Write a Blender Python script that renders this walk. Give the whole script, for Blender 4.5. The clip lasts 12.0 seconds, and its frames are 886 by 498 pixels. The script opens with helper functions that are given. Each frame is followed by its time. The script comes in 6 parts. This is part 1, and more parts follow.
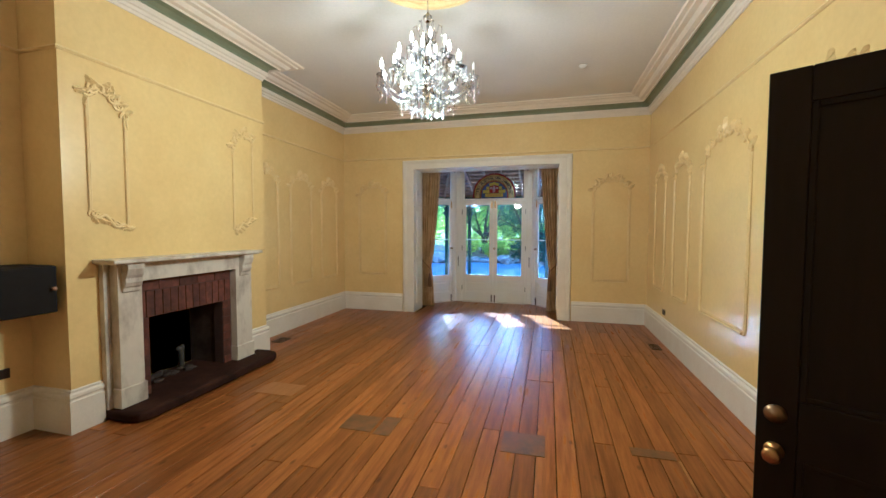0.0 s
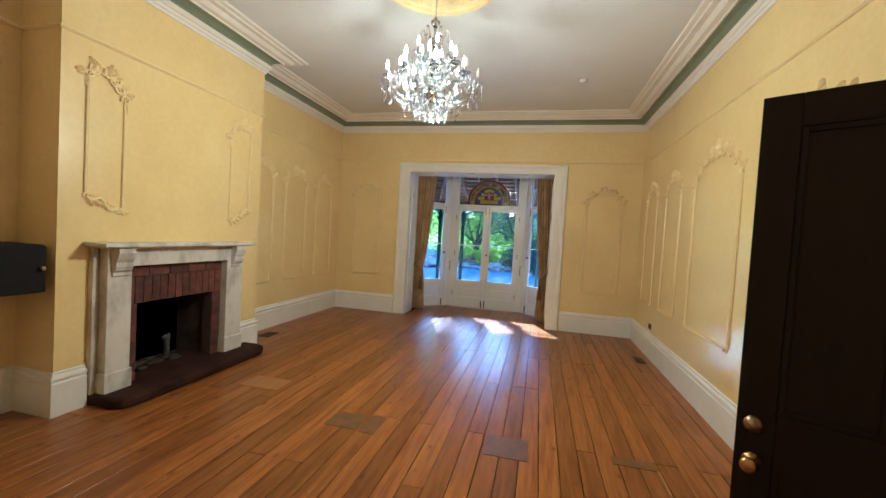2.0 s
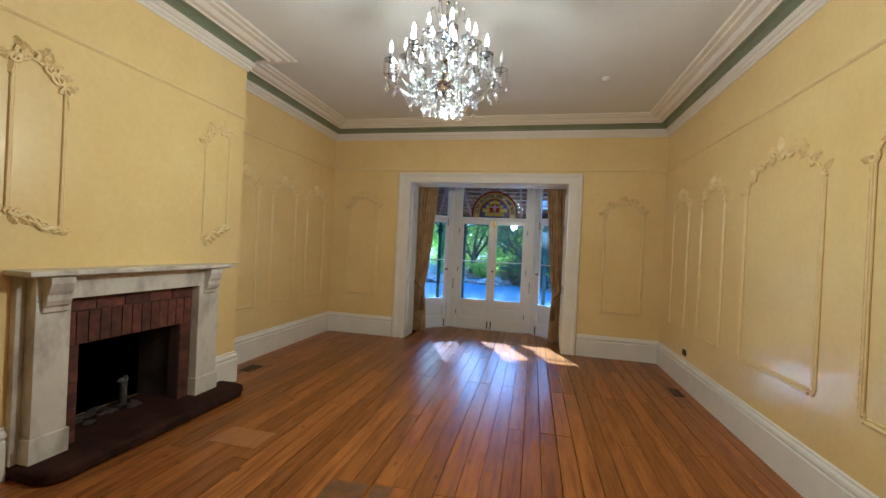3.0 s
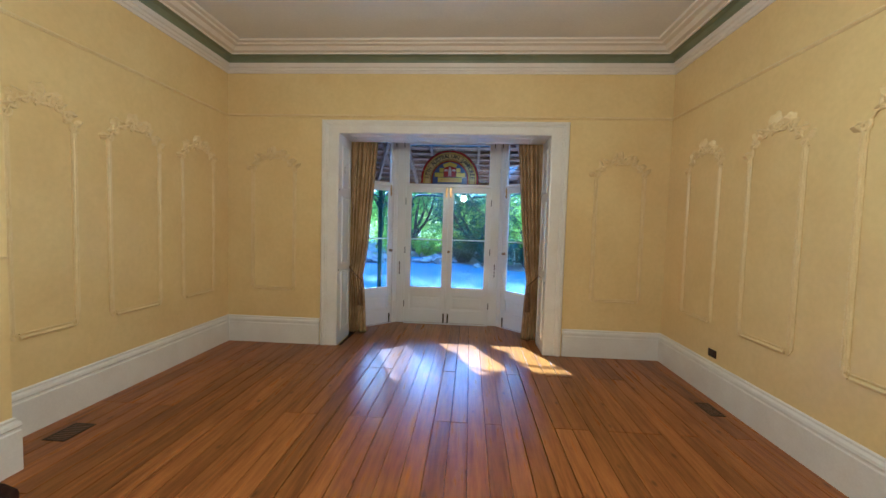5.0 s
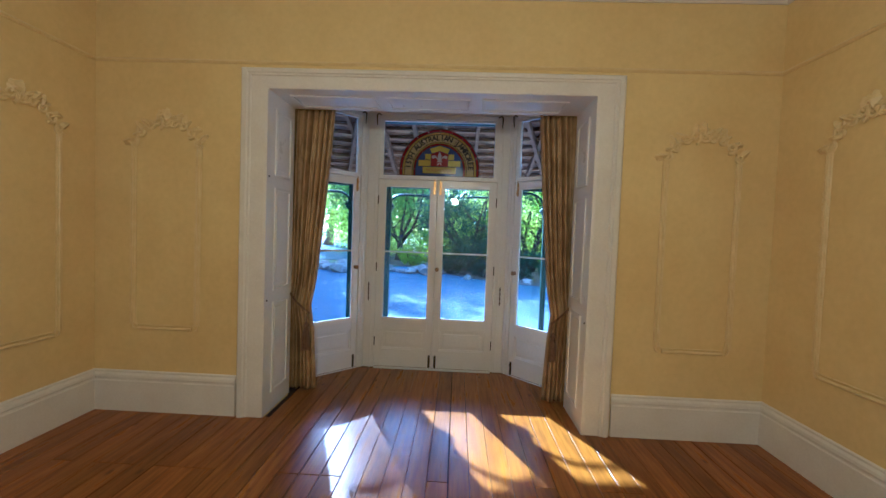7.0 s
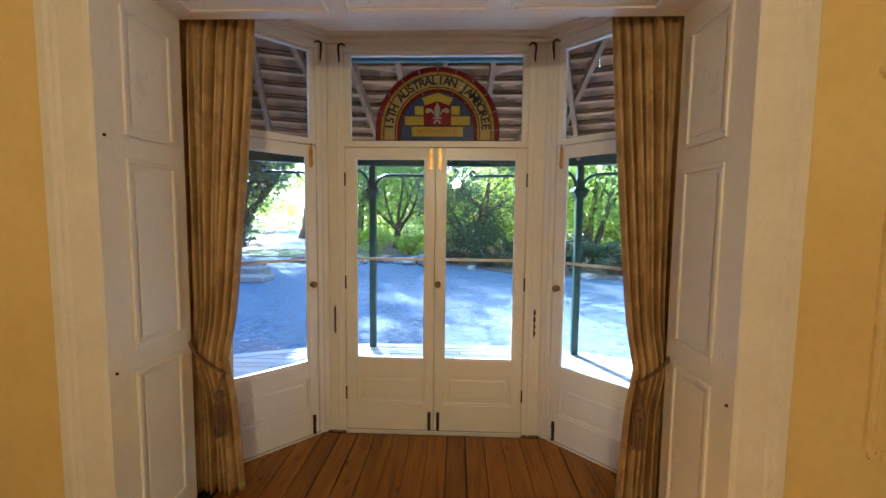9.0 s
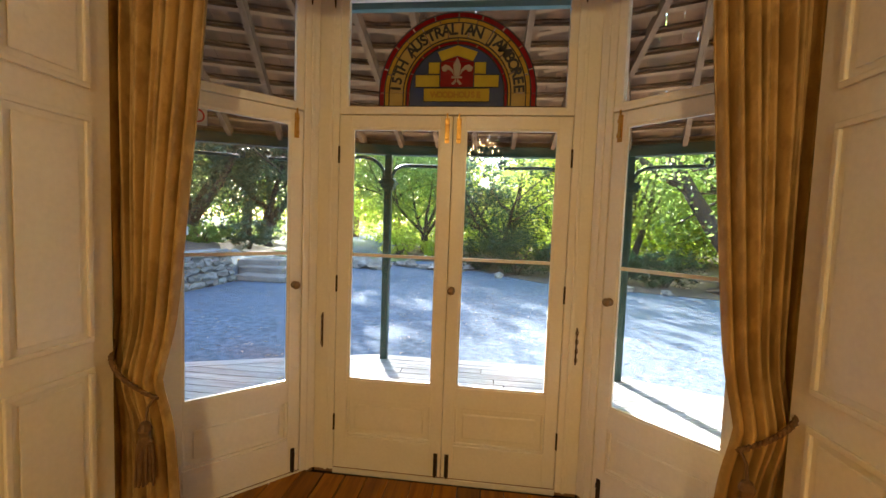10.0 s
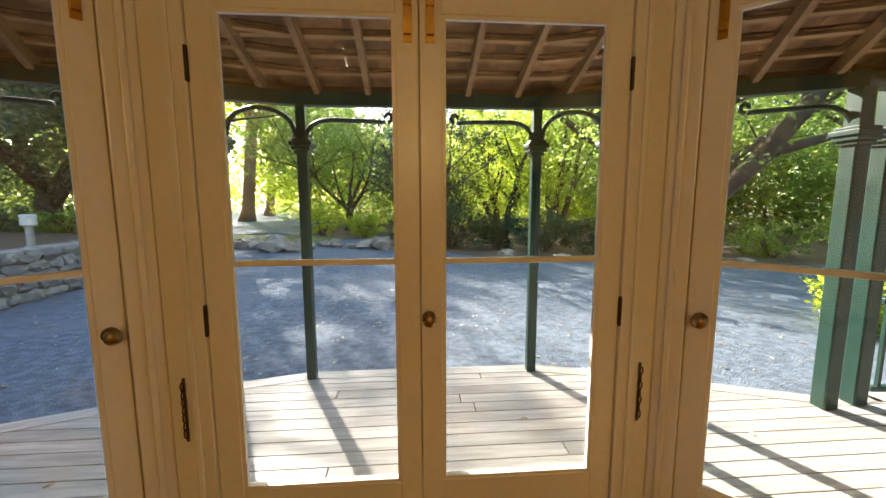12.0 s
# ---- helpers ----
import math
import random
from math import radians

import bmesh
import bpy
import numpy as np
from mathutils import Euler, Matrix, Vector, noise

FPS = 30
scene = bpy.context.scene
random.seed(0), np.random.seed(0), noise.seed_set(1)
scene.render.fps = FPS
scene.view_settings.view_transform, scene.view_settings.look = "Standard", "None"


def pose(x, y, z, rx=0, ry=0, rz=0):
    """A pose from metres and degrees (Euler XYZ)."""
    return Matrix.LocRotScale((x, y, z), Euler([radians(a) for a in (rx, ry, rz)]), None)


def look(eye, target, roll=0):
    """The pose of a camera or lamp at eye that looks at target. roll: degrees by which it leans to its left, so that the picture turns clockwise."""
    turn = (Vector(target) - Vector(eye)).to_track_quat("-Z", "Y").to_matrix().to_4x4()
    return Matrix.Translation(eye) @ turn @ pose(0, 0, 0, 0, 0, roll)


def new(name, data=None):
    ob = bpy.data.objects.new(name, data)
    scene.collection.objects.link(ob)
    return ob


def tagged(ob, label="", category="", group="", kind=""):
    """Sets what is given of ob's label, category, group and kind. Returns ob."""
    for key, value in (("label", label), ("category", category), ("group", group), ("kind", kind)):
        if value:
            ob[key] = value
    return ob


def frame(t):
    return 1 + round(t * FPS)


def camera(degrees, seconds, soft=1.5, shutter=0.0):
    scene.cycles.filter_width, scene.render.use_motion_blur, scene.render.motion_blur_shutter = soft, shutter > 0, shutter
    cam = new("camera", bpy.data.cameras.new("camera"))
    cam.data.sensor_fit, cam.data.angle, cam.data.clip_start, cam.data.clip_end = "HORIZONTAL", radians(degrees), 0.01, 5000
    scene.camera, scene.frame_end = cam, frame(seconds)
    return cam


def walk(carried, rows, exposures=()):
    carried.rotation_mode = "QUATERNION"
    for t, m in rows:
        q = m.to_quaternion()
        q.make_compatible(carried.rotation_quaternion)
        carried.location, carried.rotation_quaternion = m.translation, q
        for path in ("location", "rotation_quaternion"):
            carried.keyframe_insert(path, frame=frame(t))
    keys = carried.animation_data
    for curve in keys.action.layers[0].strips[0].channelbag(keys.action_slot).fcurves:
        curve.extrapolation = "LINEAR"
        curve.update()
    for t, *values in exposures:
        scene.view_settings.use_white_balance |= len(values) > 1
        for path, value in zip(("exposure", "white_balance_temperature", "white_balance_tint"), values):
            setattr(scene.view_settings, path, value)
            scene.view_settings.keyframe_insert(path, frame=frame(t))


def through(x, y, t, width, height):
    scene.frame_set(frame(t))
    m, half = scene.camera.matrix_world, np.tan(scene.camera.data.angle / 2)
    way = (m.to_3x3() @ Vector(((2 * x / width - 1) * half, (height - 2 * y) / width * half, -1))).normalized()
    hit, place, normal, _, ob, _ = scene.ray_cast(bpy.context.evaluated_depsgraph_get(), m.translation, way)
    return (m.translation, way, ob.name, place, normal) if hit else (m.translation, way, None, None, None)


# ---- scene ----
cam = camera(95.8, 12.0)
PATH = [
    (0, (-0.003, 0.079, 1.538), (-0.509, 2.011, 1.441), 0.1),
    (0.5, (-0.036, -0.094, 1.542), (-0.478, 1.855, 1.471), 1.2),
    (1, (0.031, -0.151, 1.537), (-0.407, 1.8, 1.499), 1.8),
    (1.5, (0.063, -0.129, 1.53), (-0.379, 1.821, 1.466), 2.5),
    (2, (-0.025, 0.04, 1.516), (-0.488, 1.984, 1.445), 3.4),
    (2.5, (-0.207, 0.301, 1.552), (-0.666, 2.247, 1.506), 3.8),
    (3, (-0.33, 0.623, 1.561), (-0.769, 2.574, 1.554), 2.8),
    (5, (-0.766, 2.229, 1.536), (-0.897, 4.222, 1.423), 1.6),
    (5.5, (-0.831, 2.675, 1.51), (-0.883, 4.671, 1.388), 0.7),
    (6, (-0.889, 3.118, 1.523), (-0.907, 5.115, 1.414), 1.4),
    (6.5, (-0.88, 3.532, 1.531), (-0.841, 5.53, 1.449), 1.9),
    (7, (-0.867, 3.961, 1.546), (-0.938, 5.959, 1.471), 2.1),
    (9, (-0.948, 5.526, 1.632), (-1.018, 7.519, 1.479), 0.6),
    (9.5, (-0.912, 5.866, 1.549), (-1.1, 7.855, 1.441), 0.1),
    (10, (-0.897, 6.172, 1.523), (-1.111, 8.157, 1.401), 2.1),
    (10.5, (-0.93, 6.481, 1.525), (-1.1, 8.465, 1.339), 1.2),
    (11, (-0.964, 6.748, 1.509), (-1.243, 8.721, 1.334), 0.7),
    (11.5, (-1.011, 6.995, 1.513), (-1.198, 8.978, 1.336), 2.1),
    (12, (-1.139, 7.211, 1.525), (-0.985, 9.189, 1.275), -0.1),
]
walk(cam, [(t, look(eye, target, roll)) for t, eye, target, roll in PATH],
     [(0, 3.22, 3550, 10), (2, 3.17, 3550, 10), (3, 2.85, 3550, 10), (5, 3.1, 3450, 10), (6.5, 2.85, 3500, 10), (7.2, 2.8, 3650, 10), (9, 2.98, 4450, 10), (9.5, 2.95, 5100, 10), (10.5, 2.85, 6300, 10), (11.5, 2.42, 6500, 10), (12, 2.25, 6700, 10)])

# ---- world, sun, exposure ----
SUN_AZ = math.atan2(-0.42, 0.91)          # towards the sun, from +y towards +x
SUN_EL = radians(25.8)
world = bpy.data.worlds.new("world")
scene.world = world
world.use_nodes = True
_wn = world.node_tree
_sky = _wn.nodes.new("ShaderNodeTexSky")
_sky.sky_type = "NISHITA"
_sky.sun_disc = False
_sky.sun_elevation, _sky.sun_rotation = SUN_EL, SUN_AZ
_bg = _wn.nodes["Background"]
_bg.inputs["Strength"].default_value = 0.15
_wn.links.new(_sky.outputs[0], _bg.inputs["Color"])
sun = new("sun", bpy.data.lights.new("sun", "SUN"))
sun.data.energy, sun.data.angle, sun.data.color = 5.0, radians(0.6), (1.0, 0.93, 0.82)
_to = Vector((math.sin(SUN_AZ) * math.cos(SUN_EL), math.cos(SUN_AZ) * math.cos(SUN_EL), math.sin(SUN_EL)))
sun.matrix_world = look(_to * 40, (0, 0, 0))
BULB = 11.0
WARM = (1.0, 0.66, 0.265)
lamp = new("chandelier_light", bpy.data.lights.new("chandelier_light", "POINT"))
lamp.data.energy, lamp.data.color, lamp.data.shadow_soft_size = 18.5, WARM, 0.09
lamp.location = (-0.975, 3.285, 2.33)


# ---- materials ----
def mat(name, a, b=None, rough=0.5, scale=8.0, stretch=(1, 1, 1), fine=60.0, bump=0.15, depth=0.01, metal=0.0, vary=0.0,
        island=0.0, per_object=False, coat=0.0, rough_var=0.08, spec=0.5, contrast=(0.35, 0.65)):
    """Two-colour surface: broad patches of a and b, fine grain, roughness and bump from the same noise."""
    m = bpy.data.materials.new(name)
    m.use_nodes = True
    nt = m.node_tree
    nd, ln = nt.nodes, nt.links
    p = nd["Principled BSDF"]
    b = b or tuple(c * 0.86 for c in a)
    tc = nd.new("ShaderNodeTexCoord")
    mp = nd.new("ShaderNodeMapping")
    mp.inputs["Scale"].default_value = stretch
    ln.new(tc.outputs["Object"], mp.inputs["Vector"])
    info = nd.new("ShaderNodeObjectInfo")
    if per_object:
        sh = nd.new("ShaderNodeVectorMath")
        sh.operation = "SCALE"
        sh.inputs[0].default_value = (37.0, 53.0, 71.0)
        ln.new(info.outputs["Random"], sh.inputs["Scale"])
        ln.new(sh.outputs[0], mp.inputs["Location"])
    n1 = nd.new("ShaderNodeTexNoise")
    n1.inputs["Scale"].default_value, n1.inputs["Detail"].default_value = scale, 6
    n1.inputs["Roughness"].default_value = 0.62
    n2 = nd.new("ShaderNodeTexNoise")
    n2.inputs["Scale"].default_value, n2.inputs["Detail"].default_value = fine, 4
    for n in (n1, n2):
        ln.new(mp.outputs[0], n.inputs["Vector"])
    rp = nd.new("ShaderNodeMapRange")
    rp.inputs["From Min"].default_value, rp.inputs["From Max"].default_value = contrast
    ln.new(n1.outputs["Fac"], rp.inputs["Value"])
    mx = nd.new("ShaderNodeMix")
    mx.data_type = "RGBA"
    mx.inputs["A"].default_value, mx.inputs["B"].default_value = (*a, 1), (*b, 1)
    ln.new(rp.outputs[0], mx.inputs["Factor"])
    out = mx.outputs["Result"]
    hs = nd.new("ShaderNodeHueSaturation")
    ln.new(out, hs.inputs["Color"])
    val = nd.new("ShaderNodeMapRange")
    val.inputs["To Min"].default_value, val.inputs["To Max"].default_value = 0.93, 1.07
    ln.new(n2.outputs["Fac"], val.inputs["Value"])
    last = val.outputs[0]
    if vary or island:
        src = info.outputs["Random"]
        if island:
            src = nd.new("ShaderNodeNewGeometry").outputs["Random Per Island"]
        rr = nd.new("ShaderNodeMapRange")
        k = island or vary
        rr.inputs["To Min"].default_value, rr.inputs["To Max"].default_value = 1 - k, 1 + k
        ln.new(src, rr.inputs["Value"])
        mul = nd.new("ShaderNodeMath")
        mul.operation = "MULTIPLY"
        ln.new(last, mul.inputs[0])
        ln.new(rr.outputs[0], mul.inputs[1])
        last = mul.outputs[0]
    ln.new(last, hs.inputs["Value"])
    ln.new(hs.outputs[0], p.inputs["Base Color"])
    r2 = nd.new("ShaderNodeMapRange")
    r2.inputs["To Min"].default_value, r2.inputs["To Max"].default_value = max(0.02, rough - rough_var), min(1, rough + rough_var)
    ln.new(n1.outputs["Fac"], r2.inputs["Value"])
    ln.new(r2.outputs[0], p.inputs["Roughness"])
    p.inputs["Metallic"].default_value = metal
    p.inputs["Specular IOR Level"].default_value = spec
    p.inputs["Coat Weight"].default_value = coat
    p.inputs["Coat Roughness"].default_value = 0.12
    if bump:
        bp = nd.new("ShaderNodeBump")
        bp.inputs["Strength"].default_value, bp.inputs["Distance"].default_value = bump, depth
        ln.new(n2.outputs["Fac"], bp.inputs["Height"])
        ln.new(bp.outputs[0], p.inputs["Normal"])
    return m


def wood_floor():
    """Old varnished pine: long grain, knots, per-board tone, worn gloss."""
    m = mat("pine_boards", (0.36, 0.141, 0.002), (0.155, 0.050, 0.001), rough=0.30, scale=2.2, stretch=(14, 0.9, 6), fine=9.0, bump=0.22,
            depth=0.004, vary=0.22, per_object=True, spec=0.20, coat=0.05, rough_var=0.10, contrast=(0.3, 0.7))
    nt = m.node_tree
    nd, ln = nt.nodes, nt.links
    p = nd["Principled BSDF"]
    src = p.inputs["Base Color"].links[0].from_socket
    mp = [n for n in nd if n.bl_idname == "ShaderNodeMapping"][0]
    kn = nd.new("ShaderNodeTexVoronoi")
    kn.inputs["Scale"].default_value = 1.0
    mp2 = nd.new("ShaderNodeMapping")
    mp2.inputs["Scale"].default_value = (7.0, 3.2, 1.0)
    ln.new(nd["Texture Coordinate"].outputs["Object"], mp2.inputs["Vector"])
    ln.new(mp.inputs["Location"].links[0].from_socket, mp2.inputs["Location"])
    ln.new(mp2.outputs[0], kn.inputs["Vector"])
    rg = nd.new("ShaderNodeMapRange")
    rg.inputs["From Min"].default_value, rg.inputs["From Max"].default_value = 0.05, 0.13
    rg.inputs["To Min"].default_value, rg.inputs["To Max"].default_value = 0.75, 0.0
    ln.new(kn.outputs["Distance"], rg.inputs["Value"])
    mx = nd.new("ShaderNodeMix")
    mx.data_type = "RGBA"
    mx.inputs["B"].default_value = (0.07, 0.022, 0.006, 1)
    ln.new(rg.outputs[0], mx.inputs["Factor"])
    ln.new(src, mx.inputs["A"])
    ln.new(mx.outputs["Result"], p.inputs["Base Color"])
    return m


def glass(name, tint=(1, 1, 1), gloss=1.0, rough=0.0):
    m = bpy.data.materials.new(name)
    m.use_nodes = True
    nd, ln = m.node_tree.nodes, m.node_tree.links
    nd.remove(nd["Principled BSDF"])
    tr, gl, mx, lw = (nd.new("ShaderNode" + n) for n in ("BsdfTransparent", "BsdfGlossy", "MixShader", "LayerWeight"))
    tr.inputs[0].default_value = (*tint, 1)
    gl.inputs["Roughness"].default_value = rough
    lw.inputs["Blend"].default_value = 0.5
    pw, ma = nd.new("ShaderNodeMath"), nd.new("ShaderNodeMath")
    pw.operation, ma.operation = "POWER", "MULTIPLY_ADD"
    pw.inputs[1].default_value = 5.0
    ma.inputs[1].default_value, ma.inputs[2].default_value = 0.96 * gloss, 0.04 * gloss
    ln.new(lw.outputs["Facing"], pw.inputs[0])
    ln.new(pw.outputs[0], ma.inputs[0])
    ln.new(ma.outputs[0], mx.inputs[0])
    ln.new(tr.outputs[0], mx.inputs[1])
    ln.new(gl.outputs[0], mx.inputs[2])
    ln.new(mx.outputs[0], nd["Material Output"].inputs[0])
    return m


def crystal(name):
    m = bpy.data.materials.new(name)
    m.use_nodes = True
    p = m.node_tree.nodes["Principled BSDF"]
    p.inputs["Base Color"].default_value = (0.80, 0.81, 0.83, 1)
    p.inputs["Transmission Weight"].default_value = 1.0
    p.inputs["Roughness"].default_value = 0.02
    p.inputs["IOR"].default_value = 1.55
    return m


def stained(name, col):
    """Coloured leaded glass: lets tinted light through and scatters some."""
    m = bpy.data.materials.new(name)
    m.use_nodes = True
    nd, ln = m.node_tree.nodes, m.node_tree.links
    p = nd["Principled BSDF"]
    n = nd.new("ShaderNodeTexNoise")
    n.inputs["Scale"].default_value = 14
    tc = nd.new("ShaderNodeTexCoord")
    ln.new(tc.outputs["Object"], n.inputs["Vector"])
    mx = nd.new("ShaderNodeMix")
    mx.data_type = "RGBA"
    mx.inputs["A"].default_value = (*col, 1)
    mx.inputs["B"].default_value = (*[c * 0.7 for c in col], 1)
    ln.new(n.outputs["Fac"], mx.inputs["Factor"])
    ln.new(mx.outputs["Result"], p.inputs["Base Color"])
    p.inputs["Roughness"].default_value = 0.12
    tr = nd.new("ShaderNodeBsdfTranslucent")
    tp = nd.new("ShaderNodeBsdfTransparent")
    for s in (tr, tp):
        ln.new(mx.outputs["Result"], s.inputs[0])
    m1, m2 = nd.new("ShaderNodeMixShader"), nd.new("ShaderNodeMixShader")
    m1.inputs[0].default_value, m2.inputs[0].default_value = 0.45, 0.6
    ln.new(tr.outputs[0], m1.inputs[1])
    ln.new(tp.outputs[0], m1.inputs[2])
    ln.new(m1.outputs[0], m2.inputs[1])
    ln.new(p.outputs[0], m2.inputs[2])
    ln.new(m2.outputs[0], nd["Material Output"].inputs[0])
    return m


def glow(name, col, strength):
    m = bpy.data.materials.new(name)
    m.use_nodes = True
    p = m.node_tree.nodes["Principled BSDF"]
    p.inputs["Base Color"].default_value = (*col, 1)
    p.inputs["Emission Color"].default_value = (*col, 1)
    p.inputs["Emission Strength"].default_value = strength
    return m


def leaf_mat(name, a, b, through=0.45):
    m = mat(name, a, b, rough=0.45, scale=0.6, fine=3.0, bump=0, island=0.45, contrast=(0.3, 0.7))
    nd, ln = m.node_tree.nodes, m.node_tree.links
    p = nd["Principled BSDF"]
    tr = nd.new("ShaderNodeBsdfTranslucent")
    hs = nd.new("ShaderNodeHueSaturation")
    hs.inputs["Value"].default_value = 2.3
    hs.inputs["Hue"].default_value = 0.485
    ln.new(p.inputs["Base Color"].links[0].from_socket, hs.inputs["Color"])
    ln.new(hs.outputs[0], tr.inputs[0])
    mx = nd.new("ShaderNodeMixShader")
    mx.inputs[0].default_value = through
    ln.new(p.outputs[0], mx.inputs[1])
    ln.new(tr.outputs[0], mx.inputs[2])
    ln.new(mx.outputs[0], nd["Material Output"].inputs[0])
    return m


M_WALL = mat("yellow_paint", (0.80, 0.635, 0.215), (0.755, 0.575, 0.175), rough=0.31, scale=1.3, fine=26, bump=0.13, depth=0.006, rough_var=0.02)
M_MOULD = mat("cream_relief_paint", (0.82, 0.665, 0.265), (0.78, 0.61, 0.215), rough=0.4, scale=9, fine=80, bump=0.1, depth=0.004)
M_WHITE = mat("white_gloss_paint", (0.85, 0.82, 0.74), (0.81, 0.775, 0.68), rough=0.30, scale=2.5, fine=50, bump=0.06, depth=0.004)
M_TRIM = mat("white_trim_paint", (0.82, 0.79, 0.71), (0.77, 0.73, 0.64), rough=0.36, scale=4, fine=60, bump=0.08, depth=0.004)
M_CEIL = mat("ceiling_paint", (0.72, 0.70, 0.67), (0.68, 0.66, 0.63), rough=0.7, scale=1.2, fine=40, bump=0.08, depth=0.004)
M_CORN = mat("cornice_paint", (0.80, 0.74, 0.63), (0.76, 0.69, 0.57), rough=0.5, scale=3, fine=50, bump=0.06, depth=0.004)
M_GREEN = mat("sage_green_paint", (0.225, 0.245, 0.14), (0.19, 0.21, 0.115), rough=0.5, scale=3, fine=60, bump=0.06)
M_ROSE = mat("ceiling_rose_paint", (0.84, 0.70, 0.30), (0.80, 0.64, 0.24), rough=0.5, scale=6, fine=60, bump=0.08)
M_FLOOR = wood_floor()
M_GAP = mat("dark_underfloor", (0.012, 0.007, 0.004), rough=0.9, bump=0)
M_PATCH = mat("grey_floor_plate", (0.10, 0.056, 0.016), (0.19, 0.08, 0.012), rough=0.4, scale=12, fine=60, bump=0.1)
M_PALEBOARD = mat("pale_patch_board", (0.36, 0.160, 0.020), (0.27, 0.105, 0.012), rough=0.3, scale=3, stretch=(12, 1, 4), fine=12, bump=0.15)
M_MARBLE = mat("worn_marble", (0.66, 0.62, 0.53), (0.36, 0.32, 0.27), rough=0.32, scale=5.5, stretch=(1, 1, 0.5), fine=25, bump=0.08, depth=0.004, contrast=(0.46, 0.68))
M_BRICK = mat("red_brick", (0.13, 0.042, 0.021), (0.060, 0.022, 0.013), rough=0.75, scale=14, fine=90, bump=0.5, depth=0.006, vary=0.3, per_object=True)
M_MORTAR = mat("sooty_mortar", (0.075, 0.045, 0.035), rough=0.95, scale=20, bump=0.4)
M_SOOT = mat("sooty_brick", (0.030, 0.022, 0.016), (0.075, 0.052, 0.038), rough=0.9, scale=7, fine=60, bump=0.5, depth=0.01)
M_HEARTH = mat("dark_red_hearth", (0.018, 0.008, 0.0045), (0.045, 0.019, 0.010), spec=0.15, rough=0.85, scale=6, fine=50, bump=0.45, depth=0.008)
M_ASH = mat("pale_ash", (0.11, 0.10, 0.08), (0.05, 0.045, 0.038), rough=0.9, scale=12, fine=50, bump=0.4)
M_DARKDOOR = mat("dark_stained_door", (0.0075, 0.0052, 0.0045), (0.0115, 0.008, 0.0065), rough=0.5, scale=2.5, stretch=(10, 10, 0.8), fine=25, bump=0.15, depth=0.004, spec=0.25)
M_BRASS = mat("brass", (0.58, 0.36, 0.09), (0.40, 0.23, 0.055), rough=0.30, scale=10, metal=1.0, bump=0.03)
M_OLDBRASS = mat("dull_brass", (0.38, 0.26, 0.12), (0.24, 0.16, 0.08), rough=0.38, scale=14, metal=1.0, bump=0.05)
M_IRON = mat("dark_iron", (0.035, 0.026, 0.02), (0.06, 0.04, 0.025), rough=0.5, scale=20, metal=0.6, bump=0.1)
M_RUST = mat("rusty_iron", (0.11, 0.055, 0.028), (0.06, 0.032, 0.018), rough=0.7, scale=30, metal=0.3, bump=0.1)
M_BLACKBOX = mat("charcoal_lacquer", (0.007, 0.0065, 0.0065), (0.012, 0.011, 0.011), rough=0.8, spec=0.25, scale=8, fine=120, bump=0.1)
M_BROWNPLASTIC = mat("brown_plastic", (0.035, 0.018, 0.012), rough=0.35, bump=0.02)
M_KNOB = mat("pale_wood_knob", (0.35, 0.2, 0.09), rough=0.4, bump=0.03)
M_CURTAIN = mat("gold_brown_damask", (0.48, 0.325, 0.115), (0.35, 0.225, 0.072), rough=0.48, scale=9, stretch=(1, 1, 0.6), fine=160, bump=0.25, depth=0.003, contrast=(0.45, 0.56))
M_CORD = mat("brown_cord", (0.20, 0.115, 0.045), (0.13, 0.07, 0.028), rough=0.7, scale=40, fine=200, bump=0.5)
M_GLASS = glass("window_glass")
M_CRYSTAL = crystal("cut_crystal")
M_CANDLE = mat("candle_sleeve", (0.30, 0.29, 0.28), rough=0.3, bump=0)
M_BULB = glow("lit_bulb", WARM, BULB)
M_BULBOFF = mat("frosted_bulb", (0.75, 0.75, 0.74), rough=0.2, bump=0)
M_CHROME = mat("chrome", (0.62, 0.62, 0.62), rough=0.15, metal=1.0, bump=0)
M_LEAD = mat("black_leading", (0.015, 0.015, 0.015), rough=0.6, bump=0)
M_SRED, M_SCREAM, M_SYEL, M_SBLUE, M_SWHITE, M_SGOLD = (stained(n, c) for n, c in (
    ("ruby_glass", (0.33, 0.015, 0.022)), ("amber_glass", (0.66, 0.50, 0.17)), ("yellow_glass", (0.72, 0.60, 0.06)),
    ("blue_glass", (0.09, 0.13, 0.30)), ("milk_glass", (0.62, 0.57, 0.55)), ("gold_glass", (0.62, 0.42, 0.06))))
M_POSTGREEN = mat("dark_green_paint", (0.009, 0.036, 0.026), (0.014, 0.050, 0.037), rough=0.35, scale=6, fine=60, bump=0.08)
M_TEAL = mat("teal_painted_board", (0.10, 0.22, 0.22), (0.08, 0.18, 0.18), rough=0.5, scale=5, bump=0.05)
M_RAFTER = mat("brown_rafter", (0.31, 0.175, 0.082), (0.19, 0.105, 0.048), rough=0.65, scale=3, stretch=(4, 4, 4), fine=40, bump=0.25, vary=0.12, per_object=True)
M_BATTEN = mat("pale_batten", (0.42, 0.25, 0.125), (0.27, 0.155, 0.075), rough=0.7, scale=6, fine=50, bump=0.2, vary=0.15, per_object=True)
